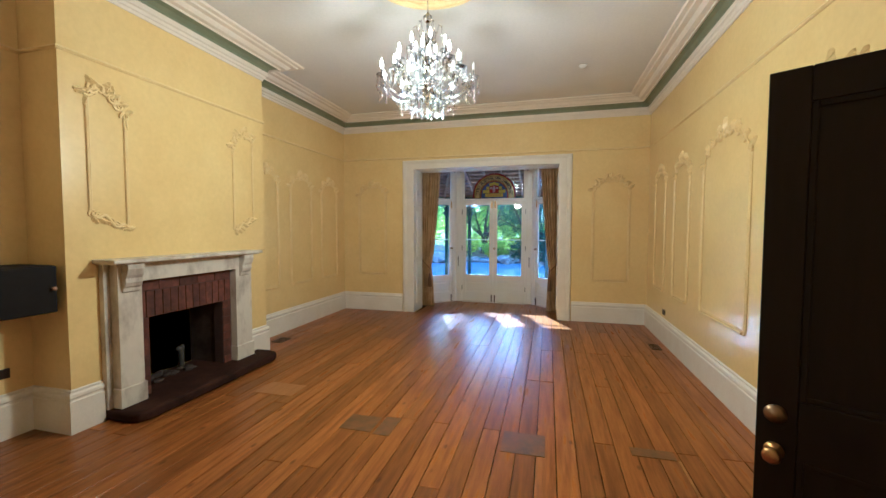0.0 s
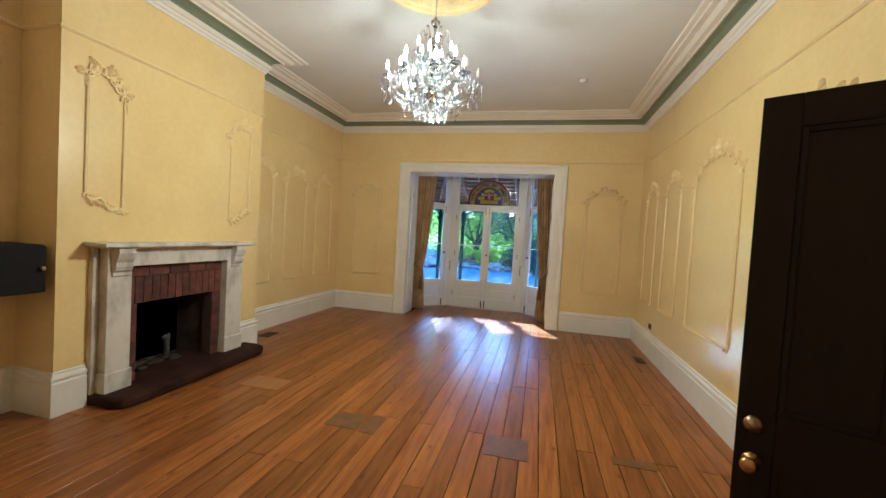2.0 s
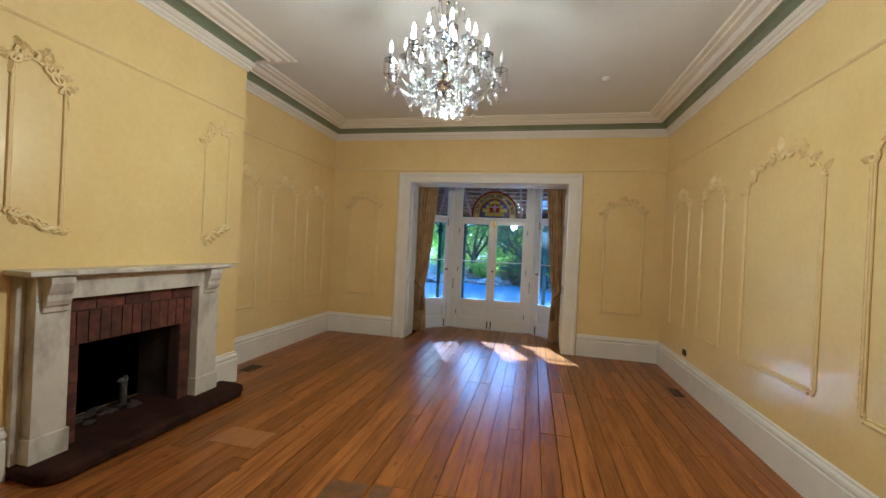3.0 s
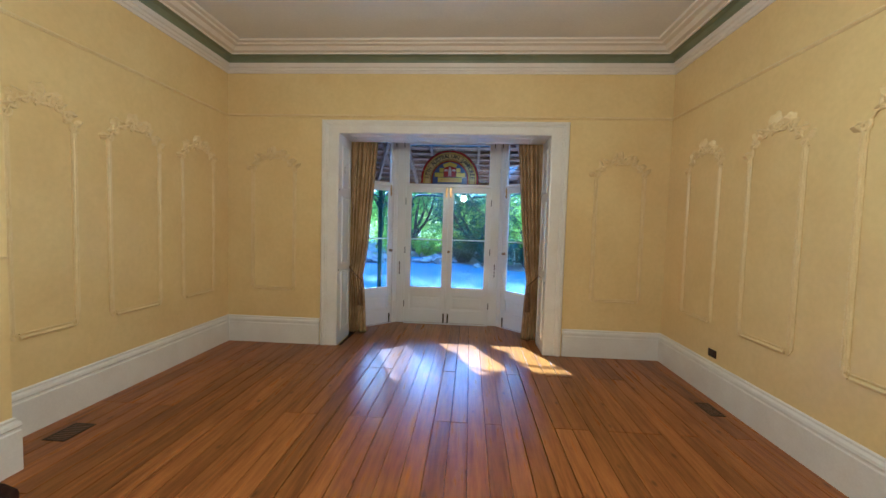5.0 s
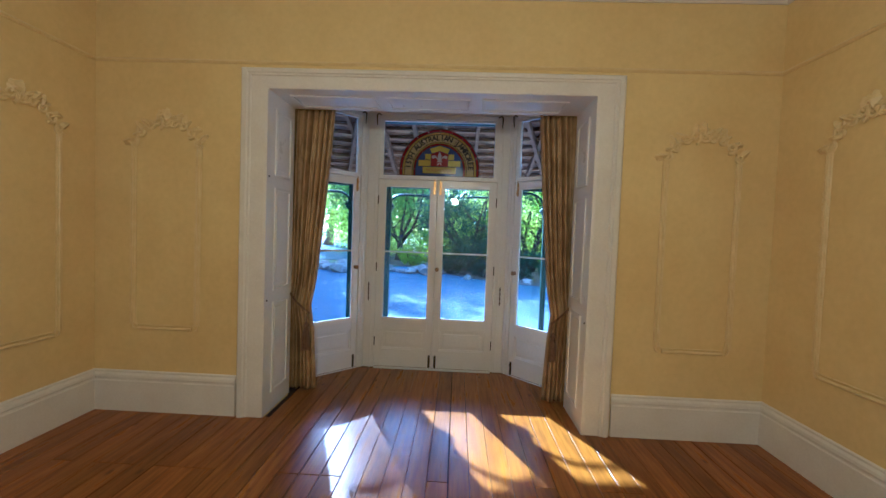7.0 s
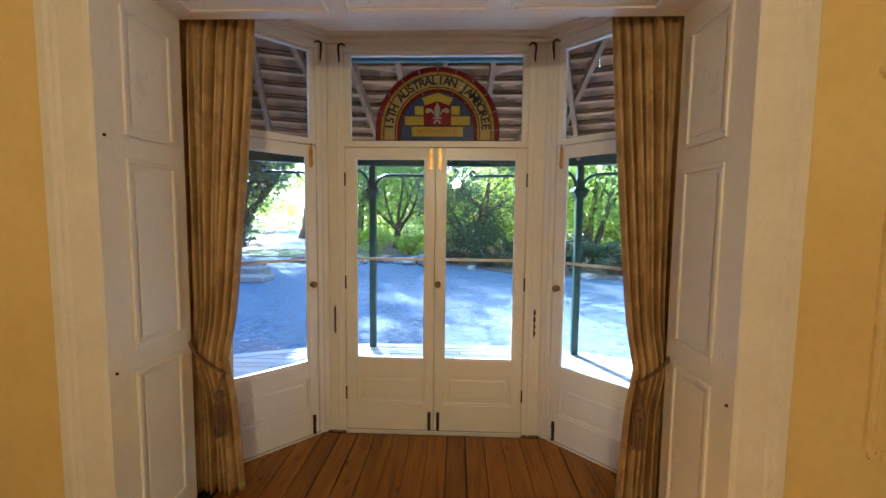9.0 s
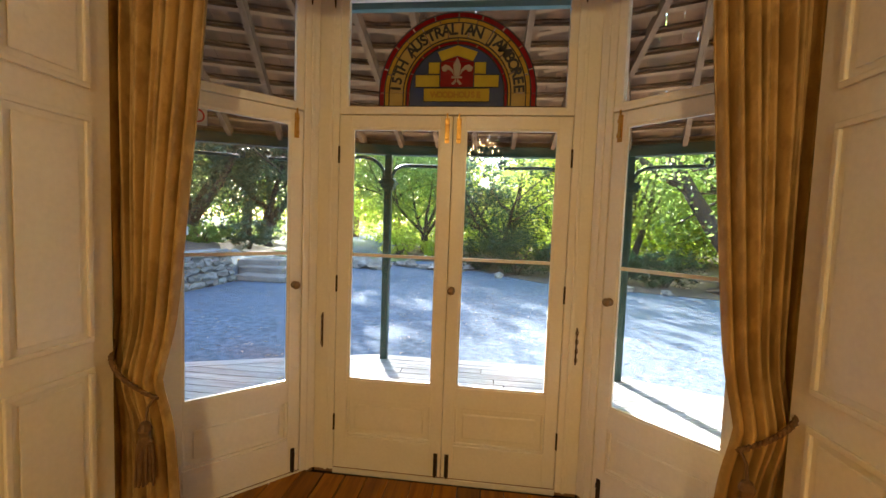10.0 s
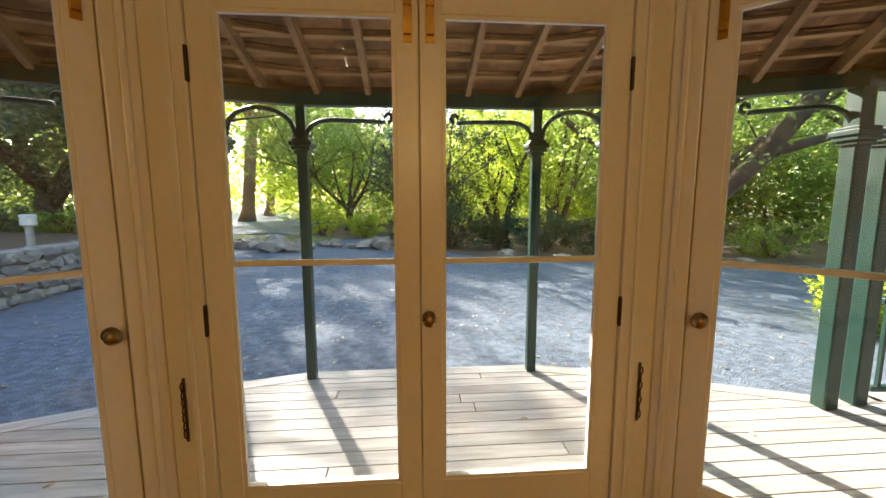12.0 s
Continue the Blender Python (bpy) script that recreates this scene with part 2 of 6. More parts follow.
M_SHINGLE = mat("timber_shingle", (0.085, 0.038, 0.016), (0.26, 0.130, 0.058), rough=0.85, scale=7, stretch=(3, 3, 3), fine=60, bump=0.4, vary=0.5, per_object=True)
M_SHINGLES = mat("timber_shingle_mass", (0.085, 0.038, 0.016), (0.26, 0.130, 0.058), rough=0.85, scale=7, fine=60, bump=0.4, island=0.5)
M_DECK = mat("weathered_deck", (0.46, 0.44, 0.405), (0.28, 0.265, 0.24), rough=0.75, scale=2, stretch=(1, 10, 4), fine=12, bump=0.25, depth=0.004, vary=0.14, per_object=True)
M_GRAVEL = mat("grey_gravel", (0.17, 0.215, 0.27), (0.075, 0.10, 0.13), rough=0.9, scale=9, fine=45, bump=1.0, depth=0.028)
M_EARTH = mat("leaf_litter_earth", (0.17, 0.115, 0.075), (0.105, 0.075, 0.045), rough=0.95, scale=0.7, fine=20, bump=0.6, depth=0.05)
M_GRASS = mat("lawn_green", (0.10, 0.16, 0.03), (0.16, 0.17, 0.05), rough=0.9, scale=0.5, fine=25, bump=0.6, depth=0.04)
M_STONE = mat("rubble_stone", (0.31, 0.285, 0.25), (0.19, 0.17, 0.15), rough=0.85, scale=5, fine=30, bump=0.6, depth=0.02, vary=0.28, per_object=True)
M_STONEMORTAR = mat("stone_mortar", (0.16, 0.145, 0.125), rough=0.95, scale=9, bump=0.5)
M_ROCK = mat("garden_rock", (0.42, 0.345, 0.265), (0.25, 0.20, 0.155), rough=0.85, scale=3, fine=20, bump=0.7, depth=0.04, vary=0.25, per_object=True)
M_BARK = mat("grey_brown_bark", (0.10, 0.070, 0.048), (0.05, 0.036, 0.026), rough=0.9, scale=3, stretch=(3, 3, 0.7), fine=14, bump=0.8, depth=0.05)
M_BARKRED = mat("pale_red_bark", (0.33, 0.19, 0.125), (0.23, 0.125, 0.08), rough=0.85, scale=2, stretch=(3, 3, 0.6), fine=12, bump=0.5, depth=0.04)
# dark leaf colour; on the bed shrubs it also carries their shade
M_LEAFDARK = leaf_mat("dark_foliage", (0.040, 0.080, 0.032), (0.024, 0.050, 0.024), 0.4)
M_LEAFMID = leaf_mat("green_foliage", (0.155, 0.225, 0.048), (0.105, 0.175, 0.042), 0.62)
# lighter, yellower copy of the green foliage: sunlight put into the leaf colour
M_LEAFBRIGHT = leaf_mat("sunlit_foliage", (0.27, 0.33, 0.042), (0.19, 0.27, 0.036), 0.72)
M_LEAFCONE = leaf_mat("conifer_foliage", (0.090, 0.125, 0.060), (0.055, 0.085, 0.042), 0.35)
M_DRY = leaf_mat("fallen_leaf", (0.30, 0.22, 0.13), (0.38, 0.32, 0.24), 0.1)
M_LAMPWHITE = mat("pale_lamp_plastic", (0.6, 0.58, 0.52), rough=0.4, bump=0.02)
M_STICKER = mat("white_sticker", (0.75, 0.73, 0.70), rough=0.5, bump=0)
M_STICKRED = mat("red_print", (0.5, 0.02, 0.02), rough=0.5, bump=0)


# ---- mesh helpers ----
def link(name, bm, material, parent=None, label="", smooth=False, place=None, bevel=0.0):
    me = bpy.data.meshes.new(name)
    bmesh.ops.recalc_face_normals(bm, faces=bm.faces)
    bm.to_mesh(me)
    bm.free()
    me.materials.append(material)
    if smooth:
        me.shade_smooth()
    ob = new(name, me)
    if place is not None:
        ob.matrix_world = place
    if parent is not None:
        ob.parent = parent
    if bevel:
        md = ob.modifiers.new("edge", "BEVEL")
        md.width, md.segments, md.limit_method = bevel, 2, "ANGLE"
    return tagged(ob, label) if label else ob


def part(name, bm, material, parent, label="", smooth=False, place=None, bevel=0.0):
    return link(name, bm, material, parent, label, smooth, place, bevel)


def empty(name, m=None, label="", category="", group="", kind="", parent=None):
    ob = new(name)
    ob.empty_display_size = 0.1
    if m is not None:
        ob.matrix_world = m
    if parent is not None:
        ob.parent = parent
    return tagged(ob, label, category, group, kind)


def box(bm, x0, x1, y0, y1, z0, z1):
    vs = [bm.verts.new((x, y, z)) for x in (x0, x1) for y in (y0, y1) for z in (z0, z1)]
    for f in ((0, 1, 3, 2), (4, 6, 7, 5), (0, 4, 5, 1), (2, 3, 7, 6), (0, 2, 6, 4), (1, 5, 7, 3)):
        bm.faces.new([vs[i] for i in f])
    return vs


def boxes(*b):
    bm = bmesh.new()
    for q in b:
        box(bm, *q)
    return bm


def prism(bm, outline, z0, z1):
    lo = [bm.verts.new((x, y, z0)) for x, y in outline]
    hi = [bm.verts.new((x, y, z1)) for x, y in outline]
    n = len(outline)
    bm.faces.new(lo[::-1])
    bm.faces.new(hi)
    for i in range(n):
        bm.faces.new((lo[i], lo[(i + 1) % n], hi[(i + 1) % n], hi[i]))


def slab(bm, outline, y0, y1):
    """A plate with an outline in x, z and thickness in y."""
    a = [bm.verts.new((x, y0, z)) for x, z in outline]
    b = [bm.verts.new((x, y1, z)) for x, z in outline]
    n = len(outline)
    bm.faces.new(a)
    bm.faces.new(b[::-1])
    for i in range(n):
        bm.faces.new((a[i], b[i], b[(i + 1) % n], a[(i + 1) % n]))


def sweep(bm, path, profile, closed=False):
    """Runs a profile of (distance to the left of the path, z) along a path in x, y, mitred."""
    P = [Vector(p) for p in path]
    n = len(P)
    rings = []
    for i in range(n):
        d0 = (P[i] - P[i - 1]).normalized() if (i or closed) else None
        d1 = (P[(i + 1) % n] - P[i]).normalized() if (i < n - 1 or closed) else None
        d0, d1 = d0 or d1, d1 or d0
        n0, n1 = Vector((-d0.y, d0.x)), Vector((-d1.y, d1.x))
        m = (n0 + n1) / (1 + n0.dot(n1))
        rings.append([bm.verts.new((P[i].x + m.x * d, P[i].y + m.y * d, z)) for d, z in profile])
    k = len(profile)
    for i in range(n if closed else n - 1):
        a, b = rings[i], rings[(i + 1) % n]
        for j in range(k):
            bm.faces.new((a[j], b[j], b[(j + 1) % k], a[(j + 1) % k]))
    if not closed:
        bm.faces.new(rings[0][::-1])
        bm.faces.new(rings[-1])


def tube(bm, pts, radii, seg=8, caps=True):
    P = [Vector(p) for p in pts]
    n = len(P)
    if not isinstance(radii, (list, tuple)):
        radii = [radii] * n
    rings, side = [], None
    for i in range(n):
        d = (P[min(i + 1, n - 1)] - P[max(i - 1, 0)]).normalized()
        if side is None:
            side = d.orthogonal().normalized()
        side = (side - d * side.dot(d)).normalized()
        up = d.cross(side)
        rings.append([bm.verts.new(P[i] + (side * math.cos(2 * math.pi * k / seg) + up * math.sin(2 * math.pi * k / seg)) * radii[i]) for k in range(seg)])
    for a, b in zip(rings, rings[1:]):
        for k in range(seg):
            bm.faces.new((a[k], a[(k + 1) % seg], b[(k + 1) % seg], b[k]))
    if caps:
        bm.faces.new(rings[0][::-1])
        bm.faces.new(rings[-1])


def lathe(bm, profile, seg=16, at=(0, 0, 0)):
    """Turns a profile of (radius, z) round the z axis."""
    x0, y0, z0 = at
    rings = []
    for r, z in profile:
        rings.append([bm.verts.new((x0 + max(r, 0.0004) * math.cos(2 * math.pi * k / seg), y0 + max(r, 0.0004) * math.sin(2 * math.pi * k / seg), z0 + z)) for k in range(seg)])
    for a, b in zip(rings, rings[1:]):
        for k in range(seg):
            bm.faces.new((a[k], a[(k + 1) % seg], b[(k + 1) % seg], b[k]))
    bm.faces.new(rings[0][::-1])
    bm.faces.new(rings[-1])


def blob(bm, c, r, sx=1, sy=1, sz=1, rough=0.0, sub=1, seed=0):
    made = bmesh.ops.create_icosphere(bm, subdivisions=sub, radius=1.0)["verts"]
    for v in made:
        k = 1 + rough * noise.noise(v.co * 1.7 + Vector((seed * 7.3, seed * 3.1, seed)))
        v.co = Vector((v.co.x * r * sx * k, v.co.y * r * sy * k, v.co.z * r * sz * k)) + Vector(c)


def arc(cx, cy, r, a0, a1, n):
    return [(cx + r * math.cos(a0 + (a1 - a0) * i / n), cy + r * math.sin(a0 + (a1 - a0) * i / n)) for i in range(n + 1)]


# ---- the room ----
XL, XR, YB, YF, ZC = -3.83, 1.55, -0.55, 7.13, 3.62
CX, CY0, CY1 = -3.44, 2.22, 4.37           # chimney breast: face, ends
OX0, OX1, OZ, OY = -2.41, 0.17, 2.65, 7.63   # opening to the bay: sides, head, back of the reveal
DY0, DY1, DZ = 0.55, 1.45, 2.10              # doorway in the east wall

bm = bmesh.new()
slab(bm, [(XL - 0.3, -0.1), (OX0, -0.1), (OX0, OZ), (OX1, OZ), (OX1, -0.1), (XR + 0.3, -0.1), (XR + 0.3, ZC), (XL - 0.3, ZC)], YF, OY)
link("wall_north", bm, M_WALL)


def yz_slab(outline, x0, x1):
    """A plate with an outline in y, z and thickness in x."""
    bm = bmesh.new()
    slab(bm, outline, x0, x1)
    for v in bm.verts:
        v.co = Vector((v.co.y, v.co.x, v.co.z))
    return bm


link("wall_west", boxes((XL - 0.5, XL, YB, YF, -0.1, ZC)), M_WALL)
link("wall_east", yz_slab([(YB, -0.1), (DY0, -0.1), (DY0, DZ), (DY1, DZ), (DY1, -0.1), (YF, -0.1), (YF, ZC), (YB, ZC)], XR, XR + 0.3), M_WALL)
link("wall_south", boxes((XL - 0.3, XR + 0.3, YB - 0.3, YB, -0.1, ZC)), M_WALL)
link("wall_hall", boxes((XR + 1.5, XR + 1.7, DY0 - 0.6, DY1 + 0.6, -0.1, 2.6), (XR + 0.3, XR + 1.5, DY0 - 0.8, DY0 - 0.6, -0.1, 2.6),
                        (XR + 0.3, XR + 1.5, DY1 + 0.6, DY1 + 0.8, -0.1, 2.6)), M_WALL)
link("ceiling_hall", boxes((XR + 0.3, XR + 1.7, DY0 - 0.8, DY1 + 0.8, 2.6, 2.7)), M_CEIL)
FY0, FY1, FZ = 2.79, 3.61, 0.765              # fire opening
link("chimney_breast", yz_slab([(CY0, 0), (FY0 - 0.12, 0), (FY0 - 0.12, 1.13), (FY1 + 0.12, 1.13), (FY1 + 0.12, 0), (CY1, 0), (CY1, ZC), (CY0, ZC)], XL, CX), M_WALL)
link("ceiling", boxes((XL - 0.3, XR + 0.3, YB - 0.3, OY, ZC, ZC + 0.12)), M_CEIL)
bm = bmesh.new()
prism(bm, [(-2.8, OY), (0.57, OY), (0.57, 7.75), (-0.295, 8.56), (-1.93, 8.56), (-2.8, 7.75)], 2.93, 3.0)
link("ceiling_bay", bm, M_TRIM)
link("wall_above_bay", boxes((-2.9, 0.7, OY, OY + 0.05, 3.0, ZC)), M_TRIM)
tagged(link("floor_base", boxes((XL - 0.3, XR + 1.7, YB - 0.3, 8.9, -0.15, -0.024)), M_GAP), "dark underfloor below old pine boards", "floor", kind="structure")
for o in list(scene.collection.objects):
    if o.name.startswith(("wall_", "ceiling", "chimney")):
        tagged(o, {"wall": "smooth yellow painted plaster wall", "ceil": "flat white painted plaster ceiling", "chim": "yellow painted plaster chimney breast"}[o.name[:4]],
               o.name.split("_")[0], kind="structure")

ROOM = [(XR, YB), (XR, YF), (XL, YF), (XL, CY1), (CX, CY1), (CX, CY0), (XL, CY0), (XL, YB)]
bm = bmesh.new()
sweep(bm, ROOM, [(0, 3.36), (0.012, 3.36), (0.018, 3.385), (0.03, 3.392), (0.034, 3.415), (0.052, 3.425), (0.056, 3.468), (0.0, 3.472)], True)
cornice = tagged(link("cornice", bm, M_CORN), "deep white plaster cornice with green cove", "cornice", kind="structure")
bm = bmesh.new()
sweep(bm, ROOM, [(0, 3.472), (0.05, 3.468), (0.056, 3.495), (0.085, 3.525), (0.135, 3.538), (0.14, 3.61), (0, 3.61)], True)
part("cove", bm, M_GREEN, cornice, "sage green painted cove")
bm = bmesh.new()
sweep(bm, ROOM, [(0.13, 3.538), (0.155, 3.528), (0.16, 3.545), (0.21, 3.548), (0.235, 3.57), (0.245, 3.582), (0.30, 3.584), (0.31, 3.598), (0.355, 3.602), (0.365, 3.62), (0.13, 3.62)], True)
part("ceiling_moulding", bm, M_CORN, cornice)

SKIRT = [(0, 0), (0.028, 0), (0.028, 0.245), (0.021, 0.252), (0.021, 0.266), (0.031, 0.276), (0.027, 0.296), (0.013, 0.31), (0.013, 0.324), (0, 0.332)]
for path in ([(XR, DY1 + 0.1), (XR, YF), (0.39, YF)], [(-2.63, YF), (XL, YF), (XL, CY1), (CX, CY1), (CX, 4.0)], [(CX, 2.435), (CX, CY0), (XL, CY0), (XL, YB), (XR, YB), (XR, DY0 - 0.1)]):
    bm = bmesh.new()
    sweep(bm, path, SKIRT)
    tagged(link("baseboard", bm, M_TRIM), "tall white moulded skirting board", "baseboard", kind="structure")
bm = bmesh.new()
sweep(bm, ROOM, [(0, 2.835), (0.010, 2.838), (0.020, 2.850), (0.014, 2.862), (0, 2.868)], True)
tagged(link("picture_rail", bm, M_MOULD), "slim painted picture rail on the wall", "trim", kind="structure")

# architrave round the bay opening, and the panelled lining of the reveal
AR = [(0.0, 0.0), (0.02, 0.0), (0.024, 0.02), (0.024, 0.13), (0.034, 0.14), (0.034, 0.155), (0.045, 0.165), (0.045, 0.20), (0.03, 0.215), (0.0, 0.22)]


def architrave(name, x0, x1, top, y, mt):
    """Moulded frame on a wall that faces -y."""
    bm = bmesh.new()
    rings = []
    for sx, ox, z in ((-1, x0, 0), (-1, x0, top), (1, x1, top), (1, x1, 0)):
        rings.append([bm.verts.new((ox + sx * w * 0.96, y - d, z + (w * 0.72 if z else 0))) for d, w in AR])
    for a, b in zip(rings, rings[1:]):
        for j in range(len(AR)):
            k = (j + 1) % len(AR)
            bm.faces.new((a[j], b[j], b[k], a[k]))
    bm.faces.new(rings[0])
    bm.faces.new(rings[-1][::-1])
    return link(name, bm, mt)


tagged(architrave("architrave", OX0 + 0.002, OX1 - 0.002, OZ - 0.004, YF, M_TRIM), "broad white moulded architrave round the bay", "trim", kind="structure")


def panel_frame(bm, y0, y1, z0, z1, w=0.022, d=0.012):
    """A bolection moulding lying on the plane x = 0, standing out to +x."""
    for i in range(4):
        a, b = ((y0, z0, y1, z0 + w), (y0, z1 - w, y1, z1), (y0, z0 + w, y0 + w, z1 - w), (y1 - w, z0 + w, y1, z1 - w))[i], d * (1 + 0.1 * (i > 1))
        box(bm, 0, b, a[0], a[2], a[1], a[3])


for side, x, s in (("west", OX0, 1), ("east", OX1, -1)):
    lin = tagged(link("reveal_lining", boxes((min(x, x + s * 0.006), max(x, x + s * 0.006), YF - 0.018, OY + 0.004, 0, OZ)), M_WHITE), "white panelled timber lining of the bay opening", "trim", kind="structure")
    for z0, z1 in ((0.15, 0.92), (1.02, 1.88), (1.98, 2.53)):
        bm = bmesh.new()
        panel_frame(bm, YF + 0.12, OY - 0.08, z0, z1)
        part("panel_moulding", bm, M_WHITE, lin, place=Matrix.Translation((x + s * 0.006, 0, 0)) @ Matrix.Diagonal((s, 1, 1, 1)), bevel=0.004)
        bm = bmesh.new()
        box(bm, 0, 0.006, YF + 0.165, OY - 0.125, z0 + 0.045, z1 - 0.045)
        part("panel", bm, M_WHITE, lin, place=Matrix.Translation((x + s * 0.006, 0, 0)) @ Matrix.Diagonal((s, 1, 1, 1)), bevel=0.004)
    for z in ((0.95, 1.96) if s > 0 else (0.88,)):
        bm = bmesh.new()
        lathe(bm, [(0.007, 0), (0.007, 0.004), (0.004, 0.008), (0, 0.008)], 10)
        part("screw", bm, M_IRON, lin, "small dark iron screw", True, place=pose(x + s * 0.006, YF + 0.02, z, 0, 90 * s, 0))
sof = tagged(link("soffit_lining", boxes((OX0 + 0.006, OX1 - 0.006, YF - 0.018, OY + 0.004, OZ - 0.006, OZ)), M_WHITE), "white panelled timber soffit of the bay opening", "trim", kind="structure")
for i in range(3):
    x0 = OX0 + 0.12 + i * 0.79
    bm = boxes((x0, x0 + 0.70, YF + 0.12, YF + 0.142, OZ - 0.018, OZ - 0.006), (x0, x0 + 0.70, OY - 0.10, OY - 0.078, OZ - 0.018, OZ - 0.006),
               (x0, x0 + 0.022, YF + 0.142, OY - 0.10, OZ - 0.019, OZ - 0.006), (x0 + 0.678, x0 + 0.70, YF + 0.142, OY - 0.10, OZ - 0.019, OZ - 0.006))
    part("panel_moulding", bm, M_WHITE, sof, bevel=0.004)

# ---- the bay: three glazed facets ----
BY, BX0, BX1 = 8.46, -1.90, -0.325
D45 = math.sqrt(0.5)
ZT, ZB, ZG0, ZG1, ZBAR, ZF0, ZF1, ZH = 2.14, 0.012, 0.566, 2.068, 1.325, 2.170, 2.81, 2.93


def leaf(parent_m, x0, x1, knob_x, bolt_x, gy=0.012, hinge_x=None, label=""):
    """A glazed door leaf: stiles, rails, kicking panel, two panes and a slim glazing bar."""
    d = empty("french_door", parent_m @ Matrix.Translation((x0, gy, ZB)), label or "white painted glazed timber french door, closed", "door", "french doors of the bay", "structure")
    w = x1 - x0
    st, th = 0.083, 0.045
    sw0, sw1 = (st - 0.009, st - 0.015) if bolt_x > (x0 + x1) / 2 else (st - 0.015, st - 0.011)
    H = ZT - ZB
    for nm, q in (("stile", (0, sw0, 0, th, 0, H)), ("stile", (w - sw1, w, 0, th, 0, H)), ("top_rail", (sw0, w - sw1, 0, th, ZG1 - ZB, H)),
                  ("middle_rail", (sw0, w - sw1, 0, th, 0.44, ZG0 - ZB)), ("bottom_rail", (sw0, w - sw1, 0, th, 0, 0.20))):
        part(nm, boxes(q), M_WHITE, d, bevel=0.003)
    part("panel", boxes((sw0, w - sw1, 0.024, 0.036, 0.20, 0.44)), M_WHITE, d)
    a_, b_ = sw0, w - sw1
    part("panel_moulding", boxes((a_, a_ + 0.016, 0.008, 0.024, 0.216, 0.424), (b_ - 0.016, b_, 0.008, 0.024, 0.216, 0.424), (a_, b_, 0.008, 0.024, 0.20, 0.216), (a_, b_, 0.008, 0.024, 0.424, 0.44)), M_WHITE, d, bevel=0.004)
    part("panel_field", boxes((sw0 + 0.048, w - sw1 - 0.048, 0.010, 0.024, 0.245, 0.395)), M_WHITE, d, bevel=0.009)
    g0, g1 = ZG0 - ZB, ZG1 - ZB
    part("glazing_bar", boxes((sw0, w - sw1, 0.008, 0.034, ZBAR - ZB - 0.009, ZBAR - ZB + 0.009)), M_WHITE, d, bevel=0.003)
    bead = boxes((sw0, sw0 + 0.012, 0.004, 0.02, g0, g1), (w - sw1 - 0.012, w - sw1, 0.004, 0.02, g0, g1), (sw0 + 0.012, w - sw1 - 0.012, 0.004, 0.02, g0, g0 + 0.012), (sw0 + 0.012, w - sw1 - 0.012, 0.004, 0.02, g1 - 0.012, g1))
    part("glazing_bead", bead, M_WHITE, d)
    for a, b in ((g0, ZBAR - ZB - 0.009), (ZBAR - ZB + 0.009, g1)):
        pn = part("pane", boxes((sw0, w - sw1, 0.021, 0.025, a, b)), M_GLASS, d, "clear window glass")
        pn.visible_shadow = False
    if knob_x is not None:
        bm = bmesh.new()
        lathe(bm, [(0.021, 0), (0.022, 0.003), (0.008, 0.006), (0.008, 0.02), (0.02, 0.028), (0.023, 0.038), (0.015, 0.048), (0.0, 0.05)], 16)
        part("knob", bm, M_OLDBRASS, d, "dull brass knob", True, place=Matrix.Translation((knob_x - x0, 0, 1.143 - ZB)) @ pose(0, 0, 0, 90, 0, 0))
    bx = bolt_x - x0
    bm = boxes((bx - 0.013, bx + 0.013, -0.004, 0.0, 1.985 - ZB, 2.125 - ZB), (bx - 0.005, bx + 0.005, -0.012, -0.004, 2.03 - ZB, 2.15 - ZB), (bx - 0.010, bx + 0.010, -0.018, -0.004, 2.005 - ZB, 2.028 - ZB),
               (bx - 0.011, bx + 0.011, -0.015, -0.004, 2.085 - ZB, 2.1 - ZB))
    part("top_bolt", bm, M_BRASS, d, "polished brass flush bolt", bevel=0.001)
    bm = boxes((bx - 0.012, bx + 0.012, -0.004, 0.0, 0.005, 0.145), (bx - 0.005, bx + 0.005, -0.013, -0.004, 0.0, 0.11), (bx - 0.009, bx + 0.009, -0.017, -0.004, 0.10, 0.122))
    part("bottom_bolt", bm, M_IRON, d, "dark iron bolt", bevel=0.001)
    if hinge_x is not None:
        for hz in (0.30, 1.15, 1.91):
            bm = bmesh.new()
            lathe(bm, [(0.006, -0.05), (0.007, -0.045), (0.007, 0.045), (0.006, 0.05)], 8, (hinge_x - x0, -0.006, hz - ZB))
            part("hinge", bm, M_IRON, d, "dark iron hinge")
    return d


